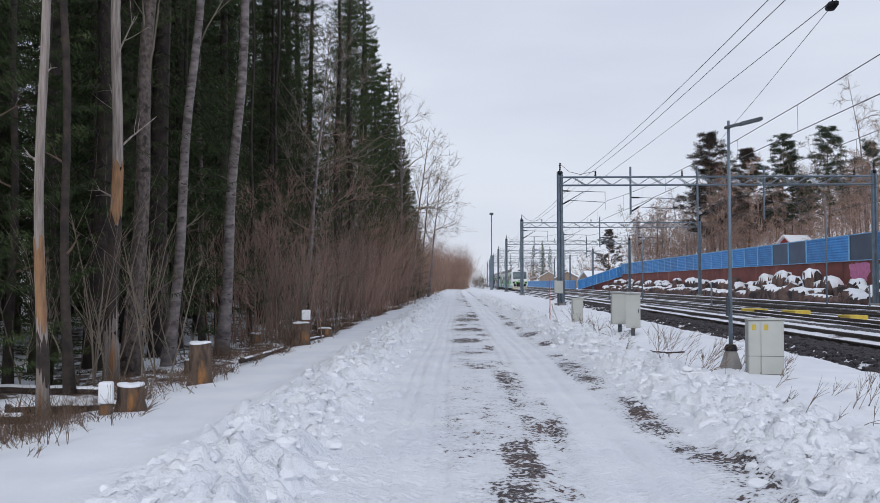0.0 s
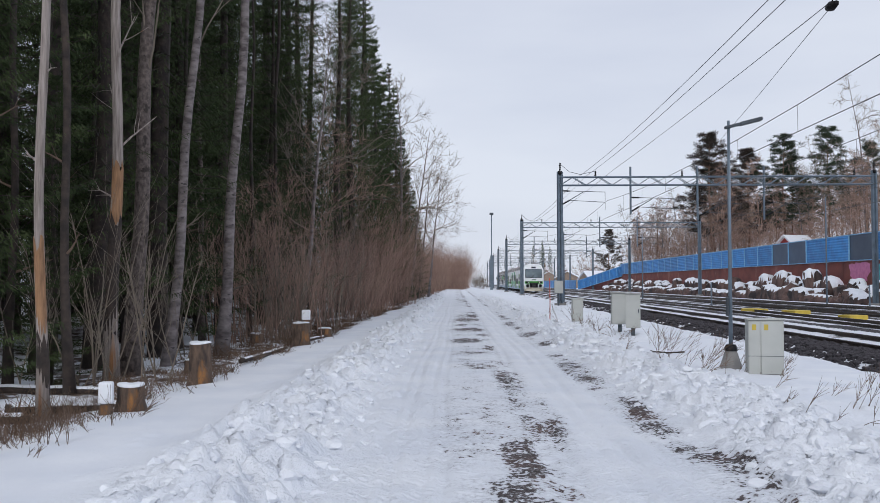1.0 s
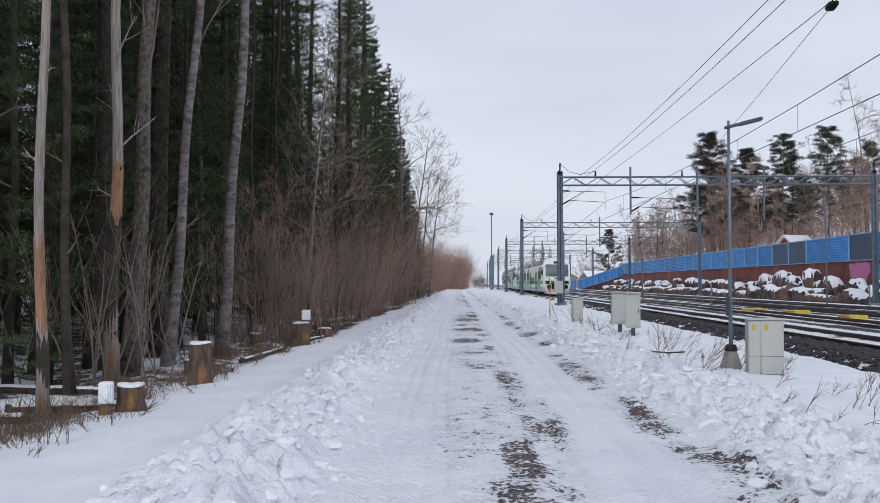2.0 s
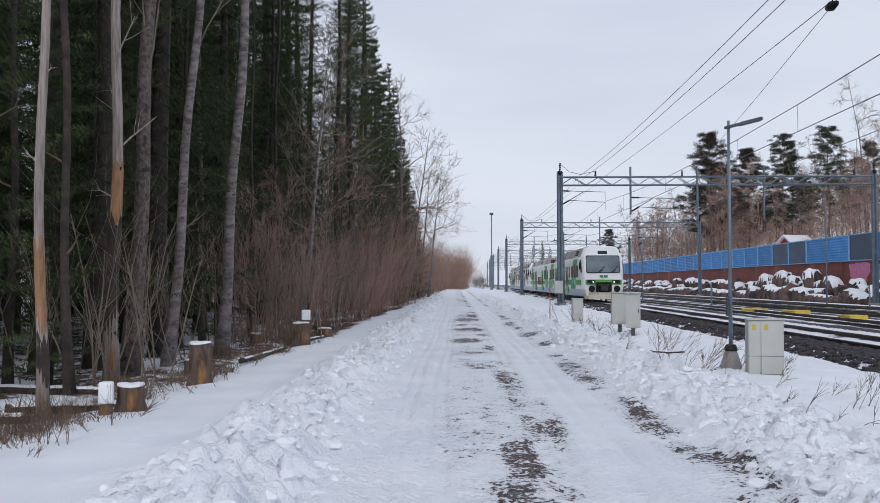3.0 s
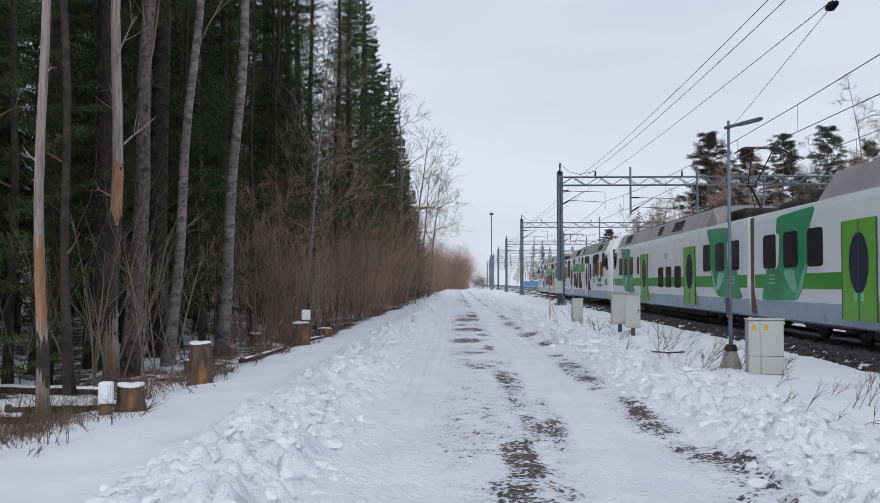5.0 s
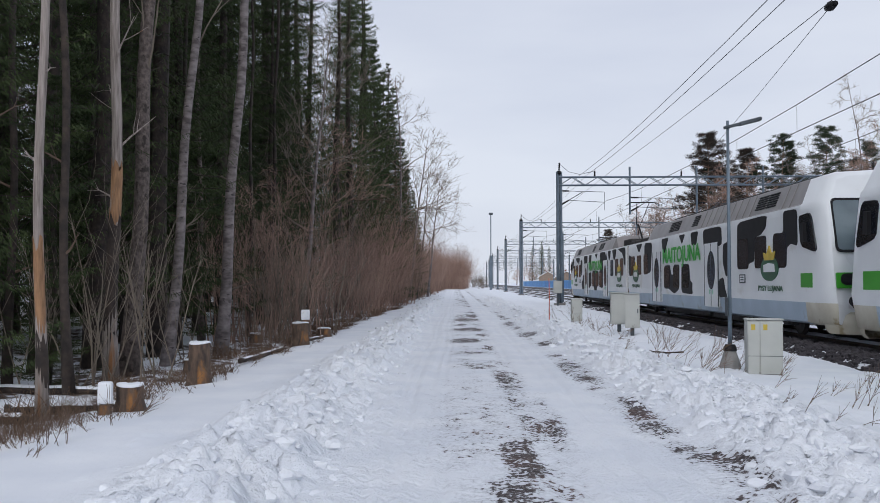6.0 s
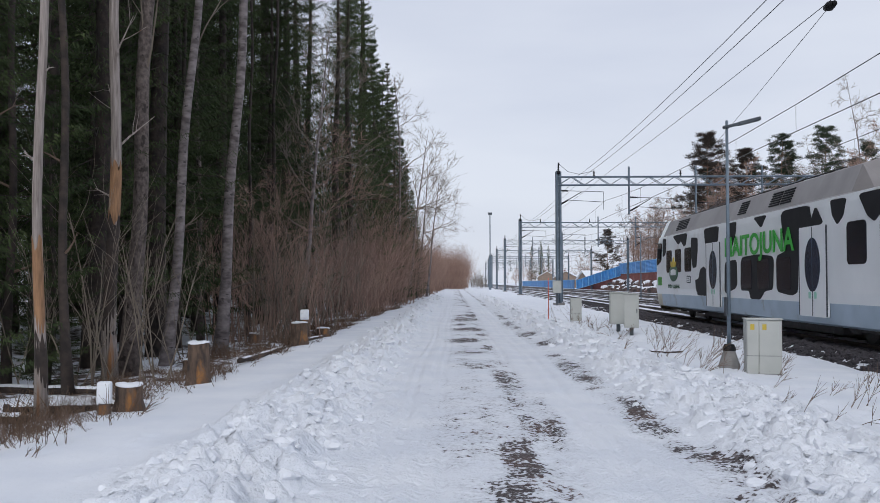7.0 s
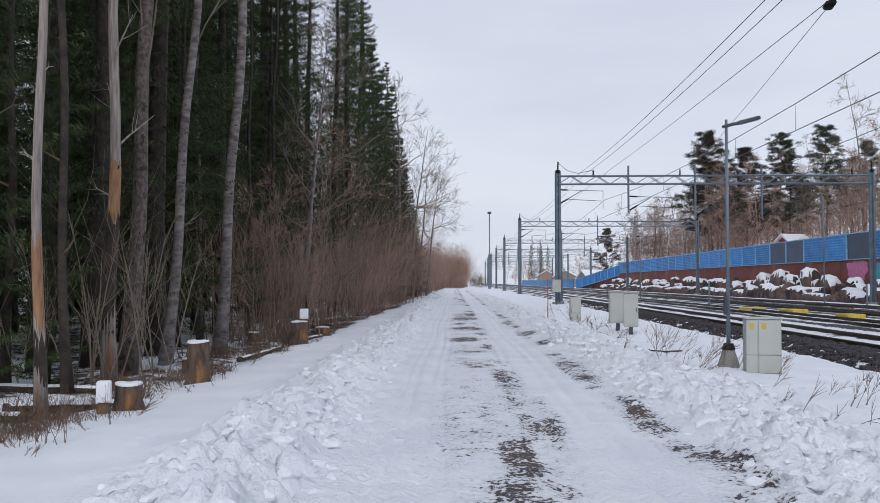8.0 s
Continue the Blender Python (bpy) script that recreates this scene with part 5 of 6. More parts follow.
for k, (x, y, r) in enumerate(((-7.6, 14.6, 0.07), (-8.3, 16.9, 0.09), (-6.9, 12.1, 0.05), (-9.0, 21.0, 0.1), (-7.4, 22.5, 0.07), (-8.0, 26.5, 0.09), (-6.8, 27.5, 0.06), (-10.4, 18.5, 0.1), (-9.6, 14.0, 0.08), (-11.2, 23, 0.11), (-7.2, 32, 0.08))):
    lean_trunk("slim_spruce", "slim dark spruce stem at the forest edge", x, y, (x + 0.15 * math.sin(k * 2.1), 6), r, ("bark_dark", "bark_dark", "bark_aspen")[k % 3], None, ((2 + k % 3, 20 + 130 * (k % 2), 0.8), (3.4, 150 - 100 * (k % 2), 0.7)), seed=10 + k, twig="twig")

BARE = [bare_tree_meshes(11, 61, "bark_birch", "twig_pale", 0.1, 0.3, (0.12, 0, 1), 13, 0.34, 2, 0.009),
        bare_tree_meshes(12, 62, "bark_aspen", "twig", 0.09, 0.25, (0.1, 0, 1), 15, 0.36, 2, 0.011),
        bare_tree_meshes(9, 63, "twig_pale", "twig_red", 0.06, 0.15, (0.04, 0, 1), 16, 0.36, 2, 0.008),
        bare_tree_meshes(15, 64, "bark_birch", "twig_pale", 0.12, 0.3, (0, 0, 1), 20, 0.28, 2, 0.01)]
plant("alder_tree", BARE[0], "bare pale alder leaning out of the forest edge", "tree", -6.3, 33.0, 1.05, 0)
for x, y, k, s, rz in ((-6.3, 78, 3, 1.3, -15), (-6.0, 88, 0, 1.55, 30), (-5.8, 97, 1, 1.25, 0), (-5.2, 108, 0, 1.4, 5), (-5.3, 118, 2, 1.1, 40), (-6.9, 52, 1, 1.3, 190), (-7.1, 45, 2, 1.2, 50), (-6.4, 39, 2, 0.95, 140), (-6.0, 28, 2, 0.6, 10), (-5.9, 24.5, 2, 0.5, 90), (-6.0, 70, 2, 0.9, 15)):
    plant("bare_tree", BARE[k], "bare leafless broadleaf tree at the forest edge", "tree", x, y, s, rz, "bare trees at the forest edge")

SHRUBS = [shrub_mesh(h, 70 + i, n, m, sp, 1) for i, (h, n, m, sp) in enumerate(((2.0, 11, "twig", 0.7), (3.0, 14, "twig_red", 0.9), (4.6, 16, "twig_red", 1.1), (3.4, 12, "twig_pale", 0.9), (6.0, 34, "twig_red", 1.5)))]
GRASS = [grass_mesh(h, 90 + i, n, sp) for i, (h, n, sp) in enumerate(((0.3, 150, 0.4), (0.45, 110, 0.3), (0.2, 170, 0.5)))]


def edge_growth():
    rs = np.random.RandomState(4)
    for _ in range(9):
        y = 11 + 20 * rs.rand()
        x = -4.75 - 2.6 * rs.rand()
        plant("shrub", [SHRUBS[rs.choice([0, 0, 3])]], "leafless brown shrub at the forest edge", "shrub", x, y, 0.55 + 0.5 * rs.rand(), rs.rand() * 360, "edge shrubs")
    for _ in range(58):
        y = 24 * math.exp(rs.rand() * math.log(125 / 24))
        x = -4.7 - 2.4 * rs.rand() - 0.006 * y
        k = rs.choice([1, 1, 2, 3]) if y < 55 else rs.choice([2, 2, 4])
        plant("shrub", [SHRUBS[k]], "leafless reddish-brown thicket shrub", "shrub", x, y, 0.75 + 0.5 * rs.rand(), rs.rand() * 360, "edge shrubs")
    for _ in range(110):
        y = 125 + 190 * rs.rand()
        x = -6.5 - 6 * rs.rand() if y < 215 else -2.0 - 12 * rs.rand()
        plant("shrub", [SHRUBS[4]], "leafless reddish-brown thicket shrub", "shrub", x, y, (1.0 if y < 200 else 1.2) + 0.35 * rs.rand(), rs.rand() * 360, "edge shrubs")
    for y, x, s in ((250, -3.2, 1.4), (258, -4.5, 1.3), (246, -2.2, 1.2), (240, -9, 1.2)):
        plant("bare_tree", BARE[2], "bare leafless broadleaf tree at the forest edge", "tree", x, y, s, 20 * y, "bare trees at the forest edge")
    for _ in range(16):
        y = 235 + 170 * rs.rand()
        plant("shrub", [SHRUBS[3]], "leafless pale brush beside the far line", "shrub", 0.2 + 4.5 * rs.rand(), y, 0.9 + 0.6 * rs.rand(), rs.rand() * 360, "edge shrubs")
    for _ in range(95):
        y = 8.5 * math.exp(rs.rand() * math.log(60 / 8.5))
        x = -4.5 - 1.5 * rs.rand() ** 1.3
        plant("grass_tuft", [GRASS[rs.randint(3)]], "tuft of dry brown grass poking through snow", "grass", x, y, 0.6 + 0.6 * rs.rand(), rs.rand() * 360, "dry grass tufts")


edge_growth()


def stump(x, y, r, h, seed, cap=True, label="sawn tree stump with a snow cap"):
    rs = np.random.RandomState(seed)
    z = float(ground_z(x, y)) - 0.06
    ob = thing("tree_stump", label, "stump", (x, y, z), group="tree stumps")
    n = 18
    V, F = [], []
    ph = rs.rand(3) * 6.28
    w = [1 + 0.07 * math.sin(3 * a + ph[0]) + 0.04 * math.sin(5 * a + ph[1]) for a in np.linspace(0, 6.2832, n, False)]
    lv = ((0, 1.35), (0.12, 1.12), (0.5 * h, 1.0), (h - 0.02, 0.98), (h, 0.93))
    for zz, k in lv:
        for i in range(n):
            a = 6.2832 * i / n
            V.append((r * k * w[i] * math.cos(a), r * k * w[i] * math.sin(a), zz))
    for j in range(len(lv) - 1):
        for i in range(n):
            F.append((j * n + i, j * n + (i + 1) % n, (j + 1) * n + (i + 1) % n, (j + 1) * n + i))
    part_mesh("bark", mesh_of("bark", V, F, "stump", True), "stump", ob)
    part_mesh("cut_face", mesh_of("cut_face", [(r * 0.93 * w[i] * math.cos(6.2832 * i / n), r * 0.93 * w[i] * math.sin(6.2832 * i / n), h) for i in range(n)], [tuple(range(n))], "wood_cut"), "wood_cut", ob)
    if cap:
        V, F = [], []
        for k, zz in ((0.98, h + 0.004), (1.0, h + 0.02), (0.9, h + 0.035), (0.4, h + 0.04)):
            for i in range(n):
                a = 6.2832 * i / n
                V.append((r * k * w[i] * math.cos(a), r * k * w[i] * math.sin(a), zz + 0.012 * math.sin(2 * a + seed)))
        for j in range(3):
            for i in range(n):
                F.append((j * n + i, j * n + (i + 1) % n, (j + 1) * n + (i + 1) % n, (j + 1) * n + i))
        F.append(tuple(3 * n + i for i in range(n)))
        part_mesh("snow_cap", mesh_of("snow_cap", V, F, "snow_cap", True), "snow_cap", ob, "thin white snow cap")
    return ob


stump(-4.29, 11.25, 0.17, 0.36, 1)
stump(-4.37, 14.4, 0.175, 0.70, 2, label="tall sawn stump with orange rot and a snow cap")
stump(-4.4, 23.2, 0.22, 0.62, 3)
stump(-4.35, 26.6, 0.2, 0.3, 4)
stump(-5.4, 17.2, 0.14, 0.3, 5)
stump(-5.9, 24.5, 0.16, 0.3, 6)


def marker_block(x, y, z, w, h, rz):
    """A weathered white marker post with a chipped top."""
    ob = thing("marker_post", "weathered white-painted marker post beside a stump", "post", (x, y, z), rz, group="white markers")
    part("post", box(-w / 2, w / 2, -w / 2.4, w / 2.4, 0, h, 0.03), "snow_cap", ob)
    part("dark_base", box(-w / 2.3, w / 2.3, -w / 2.8, w / 2.8, -0.3, -0.003, 0.02), "stump", ob)


marker_block(-4.47, 10.9, 0.12, 0.17, 0.27, 12)
marker_block(-4.36, 23.6, 0.62, 0.22, 0.27, 5)


def fallen_log(x, y, L, r, rz, z=0.05):
    ob = thing("fallen_log", "fallen dark log with snow along its top", "log", (x, y, float(ground_z(x, y)) + z), rz, group="fallen logs")
    part_mesh("trunk", tube("trunk", [(-L / 2 + L * i / 6, 0.03 * math.sin(i * 2), 0.015 * math.cos(i)) for i in range(7)], [r * (1 - 0.06 * i) for i in range(7)], 10, "bark_dark"), "bark_dark", ob)
    V, F = [], []
    for i in range(9):
        xx = -L / 2 + L * (0.04 + 0.92 * i / 8)
        for k, (dy, dz) in enumerate(((-0.75, 0.75), (0, 1.35), (0.75, 0.75))):
            V.append((xx, r * dy * (0.9 + 0.2 * math.sin(i * 1.7)), r * dz * (0.96 + 0.12 * math.sin(i * 2.3))))
    for i in range(8):
        for k in range(2):
            F.append((i * 3 + k, i * 3 + k + 1, i * 3 + 4 + k, i * 3 + 3 + k))
    part_mesh("snow_strip", mesh_of("snow_strip", V, F, "snow_cap", True), "snow_cap", ob, "strip of snow")


fallen_log(4.35, 20.2, 0.75, 0.025, -12, 0.06)
fallen_log(-5.1, 11.7, 1.9, 0.07, 14)
fallen_log(-6.4, 10.6, 2.2, 0.08, 4)
fallen_log(-4.5, 19.5, 3.6, 0.05, 88)
fallen_log(-6.8, 13.6, 2.6, 0.07, -8)
fallen_log(-4.55, 24.9, 2.8, 0.05, 80)


def weed(x, y, h, ang, seed, mat_="twig"):
    rs = np.random.RandomState(seed)
    ob = thing("dry_weed", "dry brown weed stalk sticking out of the snow", "weed", (x, y, float(ground_z(x, y))), group="dry weeds")
    for _ in range(rs.randint(1, 4)):
        V, F = [], []
        a = radians(ang + rs.normal(0, 12))
        grow(V, F, rs, (rs.normal(0, 0.03), rs.normal(0, 0.03), -0.03), (math.cos(a), 0.2 * rs.normal(), math.sin(a)), h, 0.005, 1, 0.0, (3, 7), 3, 0.08, 0.45)
        part_mesh("stalk", mesh_of("stalk", V, F, mat_), mat_, ob)


def weeds():
    rs = np.random.RandomState(15)
    for k in range(34):
        y = 8.5 * math.exp(rs.rand() * math.log(40 / 8.5))
        weed(3.6 + 2.9 * rs.rand(), y, 0.18 + 0.28 * rs.rand(), 25 + 60 * rs.rand(), 100 + k)
    for k in range(13):
        weed(4.3 + 0.5 * rs.normal(), 17.3 + 1.2 * rs.normal(), 0.3 + 0.4 * rs.rand(), 40 + 60 * rs.rand(), 200 + k, "grass_dry")
    for k in range(16):
        weed(4.2 + 0.5 * rs.normal(), 29 + 2.5 * rs.normal(), 0.3 + 0.3 * rs.rand(), 40 + 90 * rs.rand(), 250 + k, "grass_dry")
    for k in range(70):
        y = 8 * math.exp(rs.rand() * math.log(30 / 8))
        weed(-3.95 - 0.75 * rs.rand(), y, 0.12 + 0.25 * rs.rand(), 60 + 70 * rs.rand(), 300 + k)


weeds()


# ---------------- beyond the tracks ----------------
def fence_panel_meshes():
    out = {}
    for key in ("fence_blue", "fence_glass"):
        n, h = (9, 2.15) if key == "fence_blue" else (1, 2.15)
        zs = []
        for i in range(n):
            zs += [(h * i / n + 0.004, 0.045), (h * (i + 0.5) / n, 0.085 if n > 1 else 0.045), (h * (i + 1) / n - 0.004, 0.045)]
        V = [(-d, y, z) for y in (-2.42, 2.42) for z, d in zs] + [(0.05, y, z) for y in (-2.42, 2.42) for z in (0.004, h)]
        k = len(zs)
        F = [(i, k + i, k + i + 1, i + 1) for i in range(k - 1)] + [(2 * k, 2 * k + 1, 2 * k + 3, 2 * k + 2), (k - 1, 2 * k - 1, 2 * k + 3, 2 * k + 1)]
        me = mesh_of("panel", V, F, key)
        out[key] = me
    return out


def noise_barrier():
    pan = fence_panel_meshes()
    post = bpy.data.meshes.new("post")
    bm = box(-0.13, 0.1, -0.09, 0.09, -0.05, 2.24)
    bm.to_mesh(post)
    bm.free()
    post.materials.append(M["fence_rim"])
    rim = bpy.data.meshes.new("rim")
    bm = box(-0.11, 0.1, -2.42, 2.42, 2.155, 2.24)
    add_box(bm, -0.11, 0.1, -2.42, 2.42, -0.07, 0.0)
    bm.to_mesh(rim)
    bm.free()
    rim.materials.append(M["fence_rim"])
    fb = thing("noise_barrier", "blue ribbed noise barrier on a red retaining wall", "fence")
    # straight stretch, ramp down, low stretch along the line
    spots = []
    y = 42.0
    while y < 198:
        spots.append((33.0, y, 3.56, 0.0))
        y += 5.0
    for i in range(7):
        spots.append((33.0 - 0.95 * i, 198.5 + 4.1 * i, 3.1 - 0.47 * i, 13.0))
    for i in range(40):
        spots.append((26.2 - 0.03 * i, 229 + 5 * i, 0.1, 0.35))
    for x, y, z, rz in spots:
        key = "fence_glass" if 88 < y < 101 or 75 < y < 81 else "fence_blue"
        for nm, me in (("panel", pan[key]), ("rim", rim), ("post", post)):
            ob = part_mesh(nm, me, None, fb)
            ob.matrix_basis = pose(x, y, z, -6.4 if rz == 13.0 else 0, 0, rz) @ pose(0, 2.46 if nm == "post" else 0, 0)
    # retaining wall in bays
    rw = thing("retaining_wall", "brick-red retaining wall with stains under the barrier", "wall", kind="structure")
    y = 41.0
    while y < 205:
        V = [(x, yy, z) for yy in (y, y + 9.96) for x, z in ((32.95, -0.3), (33.45, -0.3), (33.35, 3.485), (33.05, 3.485))]
        F = [(0, 1, 2, 3)[::-1], (4, 5, 6, 7), (0, 4, 7, 3), (1, 2, 6, 5), (3, 7, 6, 2), (0, 1, 5, 4)]
        part_mesh("wall_bay", mesh_of("wall_bay", V, F, "brick_red"), "brick_red", rw)
        y += 10
    V = [(33.05, 205, -0.3), (33.05, 205, 3.3), (27.0, 229, 0.2), (27.0, 229, -0.3), (33.4, 205, -0.3), (33.4, 205, 3.3), (27.4, 229, 0.2), (27.4, 229, -0.3)]
    part_mesh("wall_bay", mesh_of("wall_bay", V, [(0, 1, 2, 3), (7, 6, 5, 4), (1, 5, 6, 2)], "brick_red"), "brick_red", rw)
    for y0, y1, z0, z1, m in ((75.6, 79.6, 1.7, 3.4, "paint_pink"), (71.5, 74.6, 1.2, 3.2, "paint_teal")):
        rs = np.random.RandomState(int(y0))
        pts = []
        for i in range(28):
            a = 6.2832 * i / 28
            q = 1 + 0.12 * math.sin(3 * a) + 0.1 * rs.normal()
            pts.append(((y0 + y1) / 2 + (y1 - y0) / 2 * q * math.copysign(abs(math.cos(a)) ** 0.6, math.cos(a)), (z0 + z1) / 2 + (z1 - z0) / 2 * min(q, 1) * math.copysign(abs(math.sin(a)) ** 0.6, math.sin(a))))
        g = mesh_of("graffiti", [(33.03 - 0.1 * (3.42 - z) / 3.72, yy, z) for yy, z in pts], [tuple(range(28))[::-1]], m)
        part_mesh("graffiti", g, m, rw, "sprayed abstract paint patch")


noise_barrier()


def rocks():
    """Blasted rock face with snow on its ledges below the wall."""
    rs = np.random.RandomState(9)
    me_r, me_s = [], []
    for v in range(5):
        bm = bmesh.new()
        bmesh.ops.create_icosphere(bm, subdivisions=3, radius=1)
        for q in bm.verts:
            p = q.co.copy()
            m_ = max(abs(p.x), abs(p.y), abs(p.z))
            p = p * (0.45 + 0.55 / m_)
            d = 1 + 0.3 * noise.noise(p * 1.1 + Vector((v * 7, 0, 0))) + 0.28 * noise.noise(Vector((p.x * 2.5, p.y * 2.5, p.z * 0.8 + v * 5)))
            q.co = Vector((p.x * d, p.y * d, p.z * (0.8 + 0.2 * d)))
        me = bpy.data.meshes.new("rock")
        bm.to_mesh(me)
        bm.free()
        me.materials.append(M["rock"])
        me_r.append(me)
        fs = [tuple(p.vertices) for p in me.polygons if p.normal.z > 0.2 and p.center.z > 0.68]
        used = sorted({i for f in fs for i in f})
        at = {i: j for j, i in enumerate(used)}
        me_s.append(mesh_of("snow_cover", [tuple(me.vertices[i].co + Vector((0, 0, 0.06))) for i in used], [tuple(at[i] for i in f) for f in fs], "snow_cap", True))
    y = 45.0
    while y < 205:
        for row in range(2):
            k = rs.randint(5)
            x = 31.9 - 1.6 * row - 0.5 * rs.rand()
            h = (1.4 if row == 0 else 0.75) * (0.7 + 0.6 * rs.rand())
            if 80 < y < 96:
                h *= 1.25
            ob = thing("boulder", "reddish-grey blasted rock with snow on its ledges", "rock", group="rocks below the wall")
            ob.matrix_world = pose(x, y + rs.rand(), h * 0.45 - 0.3, rs.normal(0, 8), rs.normal(0, 8), rs.choice([0, 180]) + rs.normal(0, 15)) @ Matrix.Diagonal((0.75, 0.95 + 0.6 * rs.rand(), h, 1))
            part_mesh("rock", me_r[k], None, ob)
            if rs.rand() < 0.8:
                part_mesh("snow_cover", me_s[k], None, ob, "patch of snow")
        y += 1.5 + 0.7 * rs.rand() + y * 0.003


rocks()


def pine_meshes(h, seed, low=0.45, wide=3.9, leaf="pine"):
    rs = np.random.RandomState(seed)
    V, F = [], []
    add_tube(V, F, [(0.15 * math.sin(i * 0.9 + seed), 0.12 * math.cos(i), h * i / 9) for i in range(10)], [0.2 * (1 - i / 10.5) for i in range(10)], 8)
    P, D = [], []
    z = h * low
    while z < h:
        t = (z - h * low) / (h * (1 - low))
        for b in range(4):
            a = rs.rand() * 6.28
            L = wide * (0.45 + 0.75 * math.sin(math.pi * min(0.3 + 0.65 * t, 1))) * (0.55 + 0.5 * rs.rand()) * (1.15 - 0.75 * t)
            tip = np.array([math.cos(a) * L, math.sin(a) * L, z + 0.25 * L])
            add_tube(V, F, [(0, 0, z), tuple(tip * np.array([0.6, 0.6, 1]) - np.array([0, 0, 0.1 * L])), tuple(tip)], [0.05, 0.03, 0.01], 4, False)
            for c in range(7):
                q = 0.25 + 0.8 * rs.rand()
                ctr = np.array([math.cos(a) * L * q, math.sin(a) * L * q, z + 0.25 * L * q]) + rs.normal(0, 0.22, 3)
                m = 85
                dirs = rs.normal(0, 1, (m, 3))
                dirs /= np.linalg.norm(dirs, axis=1)[:, None]
                P.append(ctr + dirs * np.array([0.55, 0.55, 0.18]) * rs.rand(m, 1))
                D.append(dirs + np.array([0, 0, 0.5]))
        z += 0.6 + 0.5 * rs.rand()
    nv, nf = needles(rs, np.concatenate(P), np.concatenate(D), 0.26, 0.02, -0.1)
    return mesh_of("trunk", V, F, "bark_pine", True), mesh_of("crown", nv.tolist(), nf.tolist(), leaf)


PINES = [pine_meshes(19, 81, 0.3, 4.6, "pine_brown"), pine_meshes(20, 82, 0.3, 5.6), pine_meshes(17, 83, 0.36, 4.6)]
for x, y, k, top in ((35.6, 135, 0, 24.0), (46.5, 135, 1, 23.7), (52.7, 134, 1, 24.7), (42.2, 138, 0, 22.0), (40.3, 150, 2, 21.5), (49.5, 140, 2, 20.5), (57.0, 131, 2, 22.0), (35.0, 230, 0, 15.2)):
    z = float(ground_z(x, y))
    plant("pine_tree", PINES[k], "tall Scots pine with a reddish trunk and dark crown", "tree", x, y, (top - z) / (19, 20, 17)[k], 70 * x, "pines on the slope")

for x, y, h in ((33.0, 420, 21.0), (37.0, 425, 19.0), (29.5, 430, 19.5), (35.0, 440, 20.0)):
    plant("spruce_tree", SPRUCE[1], "dark distant spruce beyond the fence", "tree", x, y, h / 18, 50 * x, "distant spruces")

SLOPE = [bare_tree_meshes(15, 101, "bark_birch", "twig_pale", 0.1, 0.3, (0.02, 0, 1), 20, 0.24, 2, 0.012), bare_tree_meshes(13, 102, "bark_pine", "twig_red", 0.09, 0.12, (0, 0, 1), 22, 0.26, 2, 0.017), bare_tree_meshes(14, 103, "twig_red", "twig_red", 0.09, 0.1, (-0.02, 0, 1), 24, 0.24, 2, 0.017)]


def slope_trees():
    rs = np.random.RandomState(6)
    for x, y, k, h in ((50.0, 115, 0, 22.5), (52.5, 114, 0, 19.0), (36.0, 140, 0, 20.0), (41.0, 142, 0, 21.0), (39.5, 136, 0, 19), (36.5, 175, 0, 17.5), (39, 180, 0, 16)):
        plant("birch_tree", SLOPE[k], "bare birch with fine pale twigs on the slope", "tree", x, y, h / 15, 40 * x, "bare trees on the slope")
    for _ in range(165):
        y = 104 + 100 * rs.rand()
        x = 35.5 + 36 * rs.rand() ** 1.2
        if abs(x - 0.353 * y) < 2.6 and y < 129:
            continue
        k = rs.choice([1, 2, 1, 2, 0])
        plant("bare_tree", SLOPE[k], "leafless reddish-brown tree on the slope", "tree", x, y, 0.75 + 0.45 * rs.rand(), rs.rand() * 360, "bare trees on the slope")
    for _ in range(70):
        y = 330 + 420 * rs.rand()
        x = (0.03 + 0.2 * rs.rand()) * y + 6 if rs.rand() < 0.75 else -8 - 0.2 * y * rs.rand()
        plant("bare_tree", SLOPE[rs.randint(3)], "distant leafless tree beyond the line", "tree", x, y, 0.6 + 0.5 * rs.rand(), rs.rand() * 360, "distant trees")


slope_trees()


